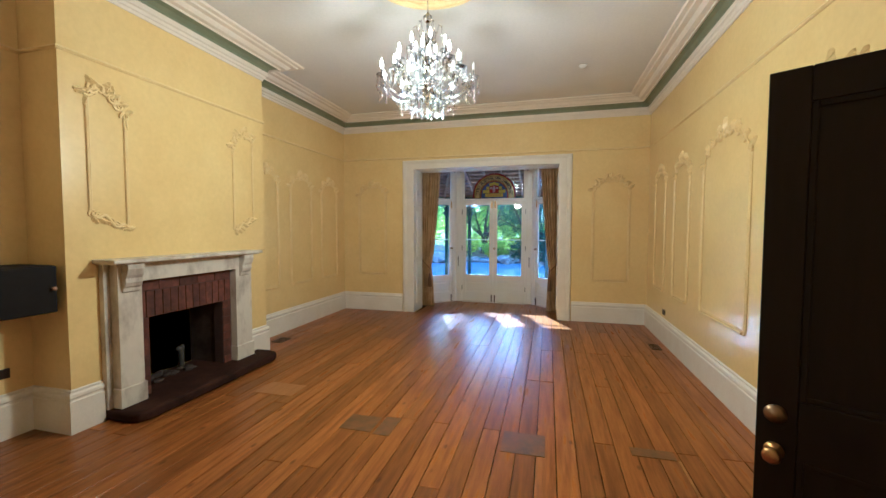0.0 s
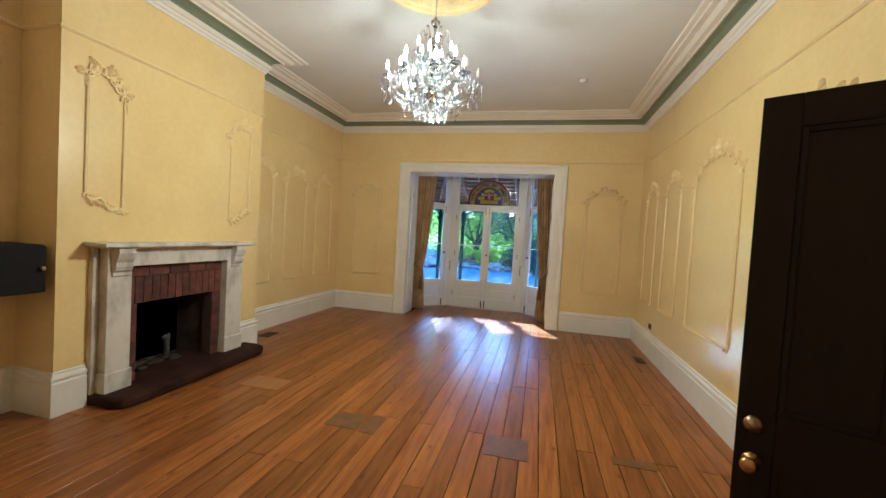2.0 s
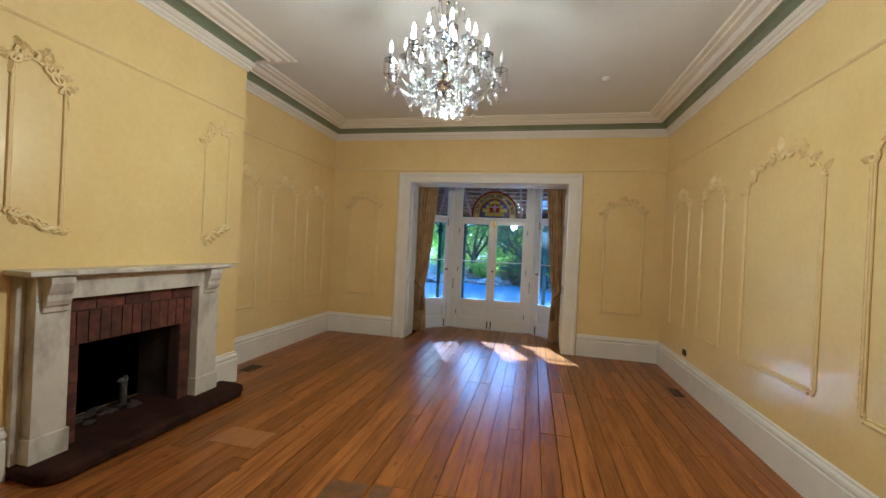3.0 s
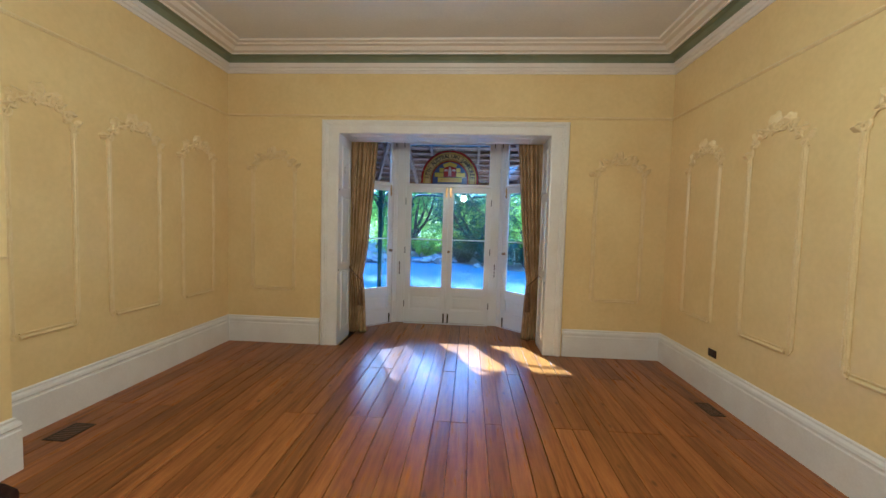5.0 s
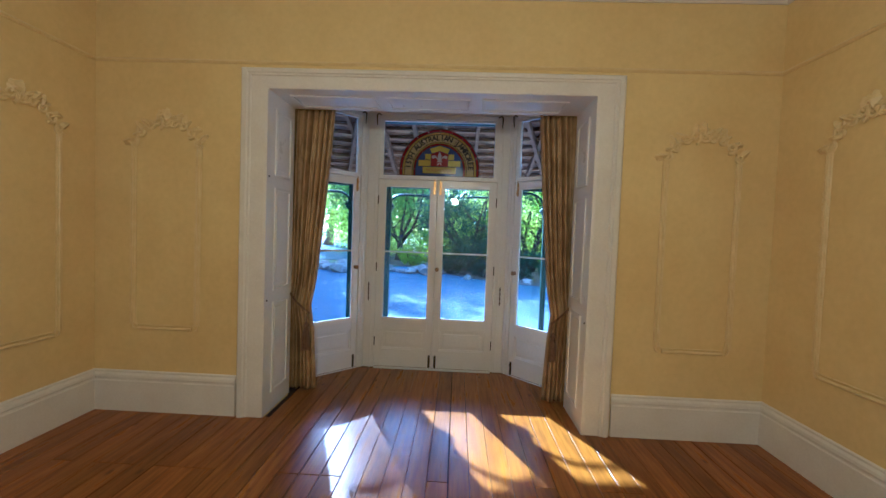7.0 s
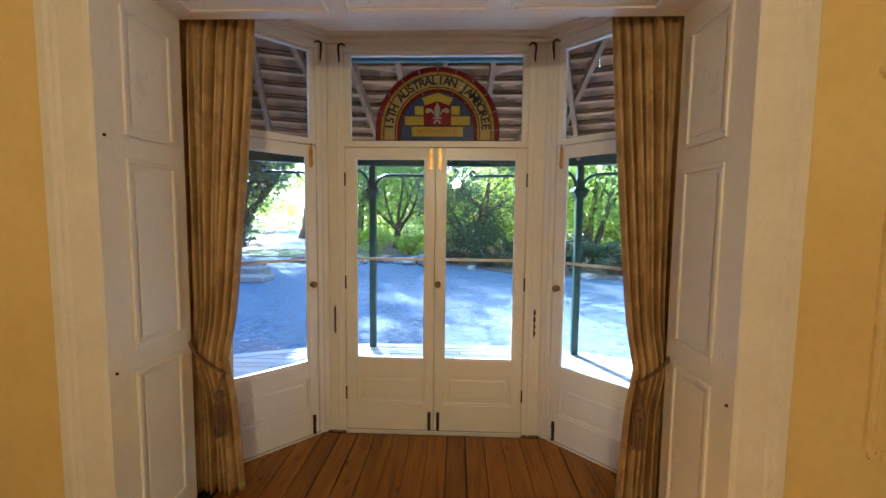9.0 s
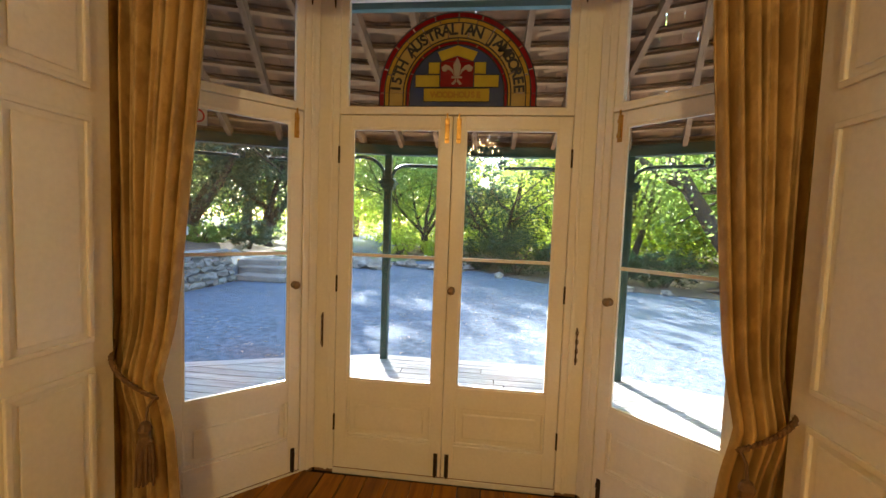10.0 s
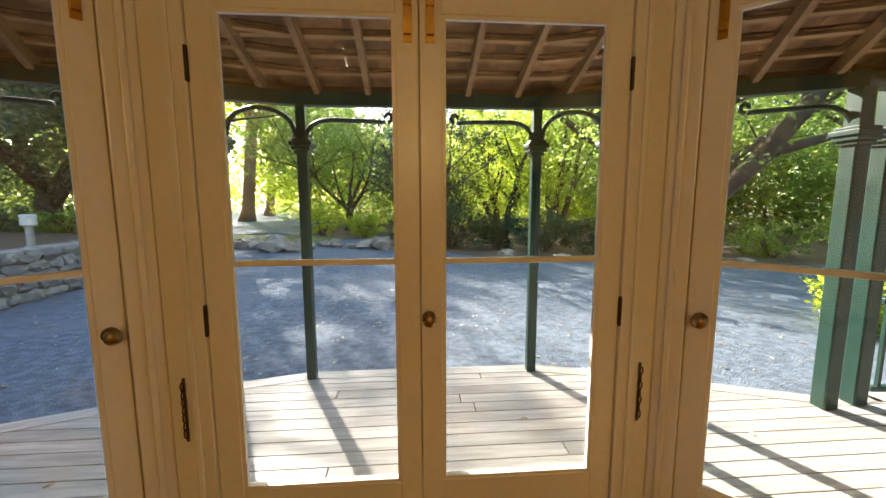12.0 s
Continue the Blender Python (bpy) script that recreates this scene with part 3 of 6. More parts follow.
def facet(m, L, j0, j1, label):
    """Fixed frame of one facet: jambs, transom bar, head, fanlight with its stop beads and glass."""
    fr = empty("bay_window_frame", m, label, "window frame", kind="structure")
    th = 0.09
    part("jamb", boxes((0, j0, -0.0, th, 0, ZH)), M_WHITE, fr, bevel=0.004)
    part("jamb", boxes((L - j1, L, -0.0, th, 0, ZH)), M_WHITE, fr, bevel=0.004)
    part("jamb_bead", boxes((j0 - 0.055, j0 - 0.035, -0.010, 0, 0.0, ZF1 + 0.05)), M_WHITE, fr, bevel=0.004)
    part("jamb_bead", boxes((L - j1 + 0.035, L - j1 + 0.055, -0.010, 0, 0.0, ZF1 + 0.05)), M_WHITE, fr, bevel=0.004)
    part("transom_bar", boxes((j0, L - j1, 0.004, th, ZT + 0.004, ZF0)), M_WHITE, fr, bevel=0.003)
    part("head", boxes((j0, L - j1, 0, th, ZF1, ZH)), M_WHITE, fr, bevel=0.003)
    part("threshold", boxes((j0, L - j1, 0.0, th + 0.04, -0.02, ZB - 0.004)), M_WHITE, fr)
    part("door_stop", boxes((j0, j0 + 0.02, 0.060, th, ZB, ZT), (L - j1 - 0.02, L - j1, 0.060, th, ZB, ZT), (j0 + 0.02, L - j1 - 0.02, 0.060, th, ZT - 0.02, ZT + 0.004), (j0 + 0.02, L - j1 - 0.02, 0.060, th + 0.04, ZB - 0.004, ZB + 0.03)), M_WHITE, fr)
    part("fanlight_frame", boxes((j0, j0 + 0.045, 0.012, 0.05, ZF0, ZF1), (L - j1 - 0.045, L - j1, 0.012, 0.05, ZF0, ZF1),
                                 (j0 + 0.045, L - j1 - 0.045, 0.012, 0.05, ZF0, ZF0 + 0.02), (j0 + 0.045, L - j1 - 0.045, 0.012, 0.05, ZF1 - 0.02, ZF1)), M_WHITE, fr, bevel=0.003)
    pn = part("fanlight_pane", boxes((j0 + 0.045, L - j1 - 0.045, 0.030, 0.034, ZF0 + 0.02, ZF1 - 0.02)), M_GLASS, fr, "clear fanlight glass")
    pn.visible_shadow = False
    for hx, s in ((j0 - 0.03, 1), (L - j1 + 0.03, -1)):
        bm = bmesh.new()
        tube(bm, [(hx + s * 0.045, -0.012, 2.845), (hx + s * 0.02, -0.022, 2.86), (hx, -0.022, 2.85), (hx - s * 0.004, -0.018, 2.82), (hx, -0.015, 2.77), (hx, -0.012, 2.735)], [0.005, 0.007, 0.008, 0.007, 0.006, 0.004], 8)
        part("window_stay", bm, M_IRON, fr, "black iron fanlight stay hook", True)
    return fr


M_C = Matrix.Translation((BX0, BY, 0))
SL = 0.90
M_L = Matrix.Translation((BX0 - SL * D45, BY - SL * D45, 0)) @ pose(0, 0, 0, 0, 0, 45)
M_R = Matrix.Translation((BX1, BY, 0)) @ pose(0, 0, 0, 0, 0, -45)
CL = BX1 - BX0
fc = facet(M_C, CL, 0.122, 0.122, "white painted door frame and fanlight of the bay")
fl = facet(M_L, SL, 0.145, 0.085, "white painted angled door frame of the bay")
frr = facet(M_R, SL, 0.085, 0.145, "white painted angled door frame of the bay")
for fr_, L_ in ((fc, CL), (fl, SL), (frr, SL)):
    part("sill", boxes((-0.0, L_, 0.012, 0.11, -0.03, 0.0105)), M_RAFTER, fr_, "dark worn timber door sill")
mid = CL / 2
leaf(M_C, 0.124, mid - 0.002, None, mid - 0.033, hinge_x=0.122)
leaf(M_C, mid + 0.002, CL - 0.124, mid + 0.026, mid + 0.034, hinge_x=CL - 0.122)
part("meeting_stop", boxes((mid - 0.02, mid + 0.02, 0.060, 0.075, ZB + 0.03, ZT - 0.02)), M_WHITE, fc)
leaf(M_L, 0.147, SL - 0.087, SL - 0.126, SL - 0.125)
leaf(M_R, 0.087, SL - 0.147, 0.126, 0.125)
for m, x in ((M_C, 0.045), (M_C, CL - 0.045)):
    ch = empty("door_chain", m @ Matrix.Translation((x, 0, 0.97)), "rusty iron door chain hanging on the frame", "chain", "door chains of the bay")
    part("plate", boxes((-0.004, 0.004, -0.004, 0, -0.21, 0.0)), M_RUST, ch)
    for i in range(7):
        bm = bmesh.new()
        a = [(0.007 * math.cos(k * math.pi / 4), 0.0, 0.015 * math.sin(k * math.pi / 4)) for k in range(9)]
        tube(bm, a, 0.0025, 5, False)
        part("chain_link", bm, M_RUST, ch, smooth=True, place=pose(0, -0.010, -0.025 - i * 0.026, 0, 0, 70 * (i % 2)))
# corner fillets, blank ends behind the curtains, and the small dentil cornice under the bay ceiling
bm = bmesh.new()
prism(bm, [(BX0, BY), (BX0, BY + 0.09), (BX0 - 0.066, BY + 0.064)], 0, ZH)
tagged(link("bay_corner_post", bm, M_WHITE), "white painted corner post of the bay", "post", kind="structure")
bm = bmesh.new()
prism(bm, [(BX1, BY), (BX1 + 0.066, BY + 0.064), (BX1, BY + 0.09)], 0, ZH)
tagged(link("bay_corner_post", bm, M_WHITE), "white painted corner post of the bay", "post", kind="structure")
for q in ((-2.9, BX0 - SL * D45, OY, BY - SL * D45 + 0.06, -0.1, 3.0), (BX1 + SL * D45, 0.65, OY, BY - SL * D45 + 0.06, -0.1, 3.0)):
    tagged(link("wall_bay", boxes(q), M_WHITE), "white painted blank end of the bay", "wall", kind="structure")
e0, e1 = (BX0 - SL * D45, BY - SL * D45), (BX1 + SL * D45, BY - SL * D45)
bm = bmesh.new()
sweep(bm, [e1, (BX1, BY), (BX0, BY), e0], [(0, 2.865), (0.015, 2.865), (0.02, 2.88), (0.03, 2.885), (0.03, 2.905), (0.05, 2.912), (0.055, 2.93), (0, 2.93)])
bayc = tagged(link("bay_cornice", bm, M_CORN), "small white cornice with a beaded edge", "cornice", kind="structure")
bm = bmesh.new()
for i in range(64):
    x = BX0 + 0.03 + (CL - 0.06) * i / 63
    box(bm, x - 0.006, x + 0.006, BY - 0.042, BY - 0.03, 2.886, 2.904)
part("dentils", bm, M_CORN, bayc)

# ---- stained glass half-round in the middle fanlight ----
SX, SZ, SR = -1.103, ZF0 + 0.022, 0.445
pan = empty("stained_glass_panel", Matrix.Translation((SX, BY + 0.020, SZ)), "half-round stained glass panel, red, amber, blue and yellow", "stained glass")


ZS = 0.075                                   # the arch stands on short straight legs


def ring_piece(r0, r1, a0, a1, n=6, gap=0.004):
    g = gap / r1
    o = arc(0, ZS, r1 - 0.002, a0 + g, a1 - g, n)
    i = arc(0, ZS, r0 + 0.002, a1 - g * r1 / r0, a0 + g * r1 / r0, n)
    bm = bmesh.new()
    slab(bm, o + i, 0, 0.004)
    return bm


for nm, r0, r1, k_n, mt in (("red_piece", 0.415, SR, 10, M_SRED), ("gold_piece", 0.388, 0.415, 12, M_SGOLD), ("amber_piece", 0.305, 0.388, 9, M_SCREAM), ("gold_piece", 0.288, 0.305, 6, M_SGOLD), ("red_piece", 0.268, 0.288, 8, M_SRED)):
    for k in range(k_n):
        part(nm, ring_piece(r0, r1, k * math.pi / k_n, (k + 1) * math.pi / k_n), mt, pan)
    for s in (-1, 1):
        part(nm, boxes((min(s * r0, s * r1) + 0.002, max(s * r0, s * r1) - 0.002, 0, 0.004, 0.0, ZS)), mt, pan)
bm = bmesh.new()
slab(bm, [(0.266, 0.0), (0.266, ZS)] + arc(0, ZS, 0.266, 0.0, math.pi, 24)[1:] + [(-0.266, 0.0)], 0.002, 0.0055)
part("blue_ground", bm, M_SBLUE, pan)
YB_ = [(-0.186, 0.186, 0.028, 0.102), (-0.236, -0.098, 0.108, 0.176), (0.098, 0.236, 0.108, 0.176), (-0.163, -0.098, 0.181, 0.246), (0.098, 0.163, 0.181, 0.246)]
for x0, x1, z0, z1 in YB_:
    part("yellow_block", boxes((x0, x1, -0.003, 0.001, z0, z1)), M_SYEL, pan)
for s in (-1, 1):
    bm = bmesh.new()
    slab(bm, [(0, 0.282), (s * 0.088, 0.252), (s * 0.113, 0.302), (0, 0.338)][::s], -0.003, 0.001)
    part("yellow_roof", bm, M_SYEL, pan)
bm = bmesh.new()
slab(bm, [(-0.094, 0.108), (0.094, 0.108), (0.094, 0.248), (0, 0.278), (-0.094, 0.248)], -0.003, 0.001)
part("red_square", bm, M_SRED, pan)
bm = bmesh.new()
zz = 0.028
slab(bm, [(0, 0.272), (-0.022, 0.20 + zz), (-0.014, 0.14 + zz), (0.014, 0.14 + zz), (0.022, 0.20 + zz)], -0.007, -0.003)
for s in (-1, 1):
    slab(bm, [(x * s, z + zz) for x, z in ((0.016, 0.14), (0.03, 0.165), (0.05, 0.178), (0.066, 0.165), (0.082, 0.168), (0.088, 0.188), (0.068, 0.204), (0.042, 0.196), (0.024, 0.175))][::-s], -0.007, -0.003)
    slab(bm, [(s * 0.004, 0.128 + zz), (s * 0.03, 0.098 + zz), (s * 0.018, 0.092 + zz), (s * 0.001, 0.11 + zz)][::-s], -0.007, -0.003)
slab(bm, [(-0.03, 0.128 + zz), (0.03, 0.128 + zz), (0.03, 0.138 + zz), (-0.03, 0.138 + zz)], -0.007, -0.003)
part("white_emblem", bm, M_SWHITE, pan)


def letters(jobs, name, material, parent):
    """Built-in font letters as one thin mesh: each job is a character, x, z, angle and size."""
    out = bmesh.new()
    for chx, x, z, a, size in jobs:
        cu = bpy.data.curves.new("glyph", "FONT")
        cu.body, cu.size, cu.extrude, cu.align_x, cu.align_y, cu.offset = chx, size, 0.0012, "CENTER", "CENTER", 0.0022
        ob = bpy.data.objects.new("glyph", cu)
        me = bpy.data.meshes.new_from_object(ob)
        me.transform(Matrix.Translation((x, -0.006, z)) @ Matrix.Rotation(-a, 4, "Y") @ Matrix.Rotation(radians(90), 4, "X"))
        out.from_mesh(me)
        bpy.data.meshes.remove(me)
        bpy.data.objects.remove(ob)
        bpy.data.curves.remove(cu)
    return part(name, out, material, parent)


words = "15TH AUSTRALIAN JAMBOREE"
jobs = []
for i, c in enumerate(words):
    a = radians(176) - radians(172) * i / (len(words) - 1)
    if c != " ":
        jobs.append((c, 0.347 * math.cos(a), ZS + 0.347 * math.sin(a), a - math.pi / 2, 0.082))
letters(jobs, "lettering", M_LEAD, pan)
letters([(c, -0.125 + 0.25 * i / 8, 0.064, 0, 0.044) for i, c in enumerate("WOODHOUSE")], "small_lettering", M_SGOLD, pan)
bm = bmesh.new()
for r in (SR, 0.415, 0.388, 0.305, 0.288, 0.268):
    pts = [(r, 0.0)] + arc(0, ZS, r, 0, math.pi, 36) + [(-r, 0.0)]
    tube(bm, [(x, 0.0, z) for x, z in pts], 0.0035, 5)
for k in range(1, 9):
    if k not in (4,):
        a = k * math.pi / 9
        tube(bm, [(0.306 * math.cos(a), 0, ZS + 0.306 * math.sin(a)), (0.314 * math.cos(a), 0, ZS + 0.314 * math.sin(a))], 0.002, 5)
for x0, x1, z0, z1 in YB_ + [(-0.094, 0.094, 0.108, 0.25)]:
    tube(bm, [(x0, -0.002, z0), (x1, -0.002, z0), (x1, -0.002, z1), (x0, -0.002, z1), (x0, -0.002, z0)], 0.0025, 5)
tube(bm, [(-SR, 0, 0.0), (SR, 0, 0.0)], 0.005, 6)
part("leading", bm, M_LEAD, pan)
# a small round notice stuck on the glass of the west door
stk = tagged(link("sticker", boxes((0.0, 0.09, -0.001, 0.0, 0, 0.09)), M_STICKER, place=M_L @ Matrix.Translation((0.245, 0.031, 1.975))), "small white notice with a red ring on the glass", "sticker")
bm = bmesh.new()
tube(bm, [(0.045 + 0.03 * math.cos(k * math.pi / 8), -0.002, 0.045 + 0.03 * math.sin(k * math.pi / 8)) for k in range(17)], 0.004, 5, False)
part("red_ring", bm, M_STICKRED, stk)

# ---- curtains ----
def curtain(m, flip, label):
    """Pinch-pleated drape, caught at the wall side by a cord with a tassel. Local x runs from the wall edge inwards."""
    c = empty("curtain", m, label, "curtain", "curtains of the bay")
    H, n, rows = 2.72, 220, 60
    bm = bmesh.new()
    grid = []
    for r in range(rows + 1):
        z = H * (1 - r / rows)
        zz = z / H
        tie = 0.82
        if z > tie:
            k = (z - tie) / (H - tie)
            w = 0.235 + 0.155 * k ** 0.75
            x0 = -0.02 * (1 - k)
        else:
            k = 1 - z / tie
            w = 0.235 + 0.055 * k ** 0.8
            x0 = -0.02 - 0.015 * k
        pinch = math.exp(-((z - tie) / 0.16) ** 2)
        row = []
        for i in range(n + 1):
            u = i / n
            ph = u * 2 * math.pi * 8.0 + 1.3 * math.sin(u * 5.5 + 0.7) + 0.7 * math.sin(zz * 3.4 + u * 4)
            fold = math.copysign(abs(math.sin(ph)) ** 0.75, math.sin(ph)) * (0.75 + 0.35 * math.sin(u * 17 + 1.0)) + 0.15 * math.sin(u * 2 * math.pi * 19 + zz * 3 + 2 * math.sin(u * 9))
            top = min(1.0, (H - z) / 0.18)
            amp = (0.018 + 0.032 * top * (0.8 + 0.3 * math.sin(u * 11 + zz * 2))) * (1 - 0.35 * pinch)
            x = x0 + w * (u + 0.012 * math.sin(u * 53 + zz * 2.0))
            y = -amp * fold - 0.035 * pinch - 0.05 * math.sin(math.pi * u) * (0.4 + 0.6 * pinch) + 0.02 * math.sin(zz * 5 + u * 3)
            row.append(bm.verts.new((flip * x, y, z)))
        grid.append(row)
    for a, b in zip(grid, grid[1:]):
        for i in range(n):
            bm.faces.new((a[i], a[i + 1], b[i + 1], b[i]))
    cloth = part("drape", bm, M_CURTAIN, c, smooth=True)
    md = cloth.modifiers.new("thick", "SOLIDIFY")
    md.thickness = 0.004
    bm = bmesh.new()
    for ph in (0, math.pi):
        pts = []
        for i in range(41):
            u = i / 40
            x = 0.0 + 0.205 * u
            y = -0.07 - 0.075 * math.sin(math.pi * u)
            z = 0.98 - 0.24 * u ** 0.85 + 0.02 * math.sin(math.pi * u)
            pts.append((flip * x + 0.006 * math.cos(u * 60 + ph), y + 0.006 * math.sin(u * 60 + ph), z))
        tube(bm, pts, 0.007, 6)
    part("tie_cord", bm, M_CORD, c, "twisted brown tie-back cord", True)
    bm = bmesh.new()
    tx, ty = flip * 0.20, -0.125
    tube(bm, [(flip * 0.203, -0.07, 0.755), (flip * 0.20, -0.11, 0.72), (tx, ty, 0.66)], 0.006, 6)
    lathe(bm, [(0.006, 0.67), (0.018, 0.66), (0.026, 0.635), (0.018, 0.61), (0.022, 0.60), (0.027, 0.585), (0.022, 0.575)], 14, (tx, ty, 0))
    for k in range(26):
        a = k * 2.399
        r = 0.024 * math.sqrt((k + 0.5) / 26)
        tube(bm, [(tx + r * math.cos(a), ty + r * math.sin(a), 0.58), (tx + 1.3 * r * math.cos(a), ty + 1.3 * r * math.sin(a), 0.51), (tx + 1.5 * r * math.cos(a), ty + 1.5 * r * math.sin(a), 0.41 + 0.012 * math.sin(k * 5))], [0.007, 0.007, 0.005], 5)
    part("tassel", bm, M_CORD, c, "brown fringed tassel")
    return c


curtain(Matrix.Translation((-2.445, 7.74, 0.012)), 1, "gold-brown damask curtain tied back with a tasselled cord")
curtain(Matrix.Translation((0.235, 7.74, 0.012)), -1, "gold-brown damask curtain tied back with a tasselled cord")
bm = bmesh.new()
tube(bm, [(-2.5, 7.74, 2.745), (-2.03, 7.74, 2.745)], 0.012, 10)
tagged(link("curtain_rail", bm, M_WHITE), "plain white curtain rail behind the lintel", "curtain rail", "curtain rails")
bm = bmesh.new()
tube(bm, [(-0.18, 7.74, 2.745), (0.28, 7.74, 2.745)], 0.012, 10)
tagged(link("curtain_rail", bm, M_WHITE), "plain white curtain rail behind the lintel", "curtain rail", "curtain rails")

# ---- fireplace ----
SFX = -3.31
fp = empty("fireplace", Matrix.Translation((CX, 3.2, 0)), "worn marble fireplace with red brick lining", "fireplace")
FPI = Matrix.Translation((-CX, -3.2, 0))


def fpart(name, bm, material, label="", bevel=0.004, parent=None):
    return part(name, bm, material, parent or fp, label, place=FPI, bevel=bevel)


for y0, y1 in ((2.487, 2.685), (3.735, 3.97)):
    fpart("leg", boxes((CX + 0.001, SFX, y0, y1, 0.085, 1.10)), M_MARBLE, "veined cream marble leg")
    fpart("plinth", boxes((CX + 0.001, SFX + 0.014, y0 - 0.012, y1 + 0.012, 0.085, 0.245)), M_MARBLE)
    yc = (y0 + y1) / 2
    bm = bmesh.new()
    prof = [(SFX, 1.256), (SFX + 0.075, 1.256), (SFX + 0.078, 1.215), (SFX + 0.062, 1.165), (SFX + 0.048, 1.14), (SFX + 0.05, 1.105), (SFX + 0.038, 1.075), (SFX + 0.02, 1.06), (SFX + 0.018, 1.03), (SFX, 1.02)]
    a = [bm.verts.new((x, yc - 0.07, z)) for x, z in prof]
    b = [bm.verts.new((x, yc + 0.07, z)) for x, z in prof]
    bm.faces.new(a)
    bm.faces.new(b[::-1])
    for i in range(len(prof)):
        j = (i + 1) % len(prof)
        bm.faces.new((a[i], b[i], b[j], a[j]))
    fpart("corbel", bm, M_MARBLE, "carved scroll corbel")
fpart("lintel", boxes((CX + 0.001, SFX, 2.487, 3.97, 1.10, 1.258)), M_MARBLE, "veined cream marble lintel")
fpart("return_strip", boxes((CX + 0.001, CX + 0.05, 2.437, 2.487, 0.085, 1.258)), M_MARBLE)
fpart("return_strip", boxes((CX + 0.001, CX + 0.05, 3.97, 4.01, 0.085, 1.258)), M_MARBLE)
fpart("mantel_shelf", boxes((CX + 0.001, -3.205, 2.392, 4.04, 1.266, 1.298)), M_MARBLE, "cream marble mantel shelf", 0.006)
fpart("shelf_moulding", boxes((CX + 0.001, -3.232, 2.415, 4.02, 1.256, 1.267)), M_MARBLE)
fpart("ledge", boxes((CX + 0.001, CX + 0.018, 4.04, CY1 - 0.005, 1.284, 1.297)), M_MOULD, "thin yellow painted ledge")
# brick facing: jambs, a soldier course and a flat course over it
BFX = -3.375
fpart("brick_backing", boxes((CX - 0.05, BFX - 0.008, 2.67, FY0, 0.085, 1.10), (CX - 0.05, BFX - 0.008, FY1, 3.73, 0.085, 1.10), (CX - 0.05, BFX - 0.008, FY0, FY1, FZ, 1.10)), M_MORTAR, bevel=0)


def brick(y0, y1, z0, z1):
    j = random.uniform(-0.003, 0.003)
    bm = boxes((BFX - 0.03, BFX + j, y0 + 0.004, y1 - 0.004, z0 + 0.004, z1 - 0.004))
    fpart("brick", bm, M_BRICK, bevel=0)


z = 0.085
while z < FZ - 0.02:
    brick(2.685, FY0, z, min(z + 0.084, FZ))
    brick(FY1, 3.715, z, min(z + 0.084, FZ))
    z += 0.085
n = 13
for i in range(n):
    w = (3.715 - 2.685) / n
    brick(2.685 + i * w, 2.685 + (i + 1) * w, FZ, FZ + 0.235)
for i in range(5):
    w = (3.715 - 2.685) / 5
    brick(2.685 + i * w, 2.685 + (i + 1) * w, FZ + 0.235, 1.10)
fpart("fire_box", boxes((XL - 0.03, XL, FY0 - 0.1, FY1 + 0.1, 0.08, 1.1), (XL, CX - 0.05, FY0 - 0.11, FY0 - 0.01, 0.08, 1.1), (XL, CX - 0.05, FY1 + 0.01, FY1 + 0.11, 0.08, 1.1), (XL, CX - 0.05, FY0 - 0.01, FY1 + 0.01, 1.05, 1.12)), M_SOOT, "soot-blackened fire box", 0)
bm = bmesh.new()
outl = [(XL + 0.005, 2.45), (-3.20, 2.43), (-3.105, 2.46), (-3.07, 2.54), (-3.062, 3.3), (-3.07, 4.05), (-3.12, 4.14), (-3.24, 4.17), (CX + 0.03, 4.16), (CX + 0.03, 3.72), (XL + 0.005, 3.72)]
prism(bm, outl, 0.0, 0.088)
hearth = link("hearth", bm, M_HEARTH, bevel=0.03)
tagged(hearth, "dark red-brown rounded hearth slab on the floor", "hearth", kind="structure")
hearth.modifiers["edge"].segments = 4
bm = bmesh.new()
for k in range(16):
    blob(bm, (-3.66 + random.uniform(-0.10, 0.10), 3.2 + random.uniform(-0.24, 0.24), 0.095), random.uniform(0.018, 0.045), 1, 1.4, 0.45, 0.8, 2, k)
tagged(link("ash_heap", bm, M_SOOT, smooth=True), "dark heap of ash and charred wood", "ash", kind="stuff")
bm = bmesh.new()
tube(bm, [(-3.70, 3.38, 0.10), (-3.705, 3.385, 0.20), (-3.70, 3.38, 0.28), (-3.69, 3.39, 0.31), (-3.695, 3.395, 0.33)], [0.032, 0.027, 0.03, 0.024, 0.012], 7)
blob(bm, (-3.69, 3.35, 0.30), 0.03, 1, 1.4, 0.8, 0.5, 1, 3)
tagged(link("charred_log", bm, M_ASH, smooth=True), "upright pale ash-covered charred log", "log")

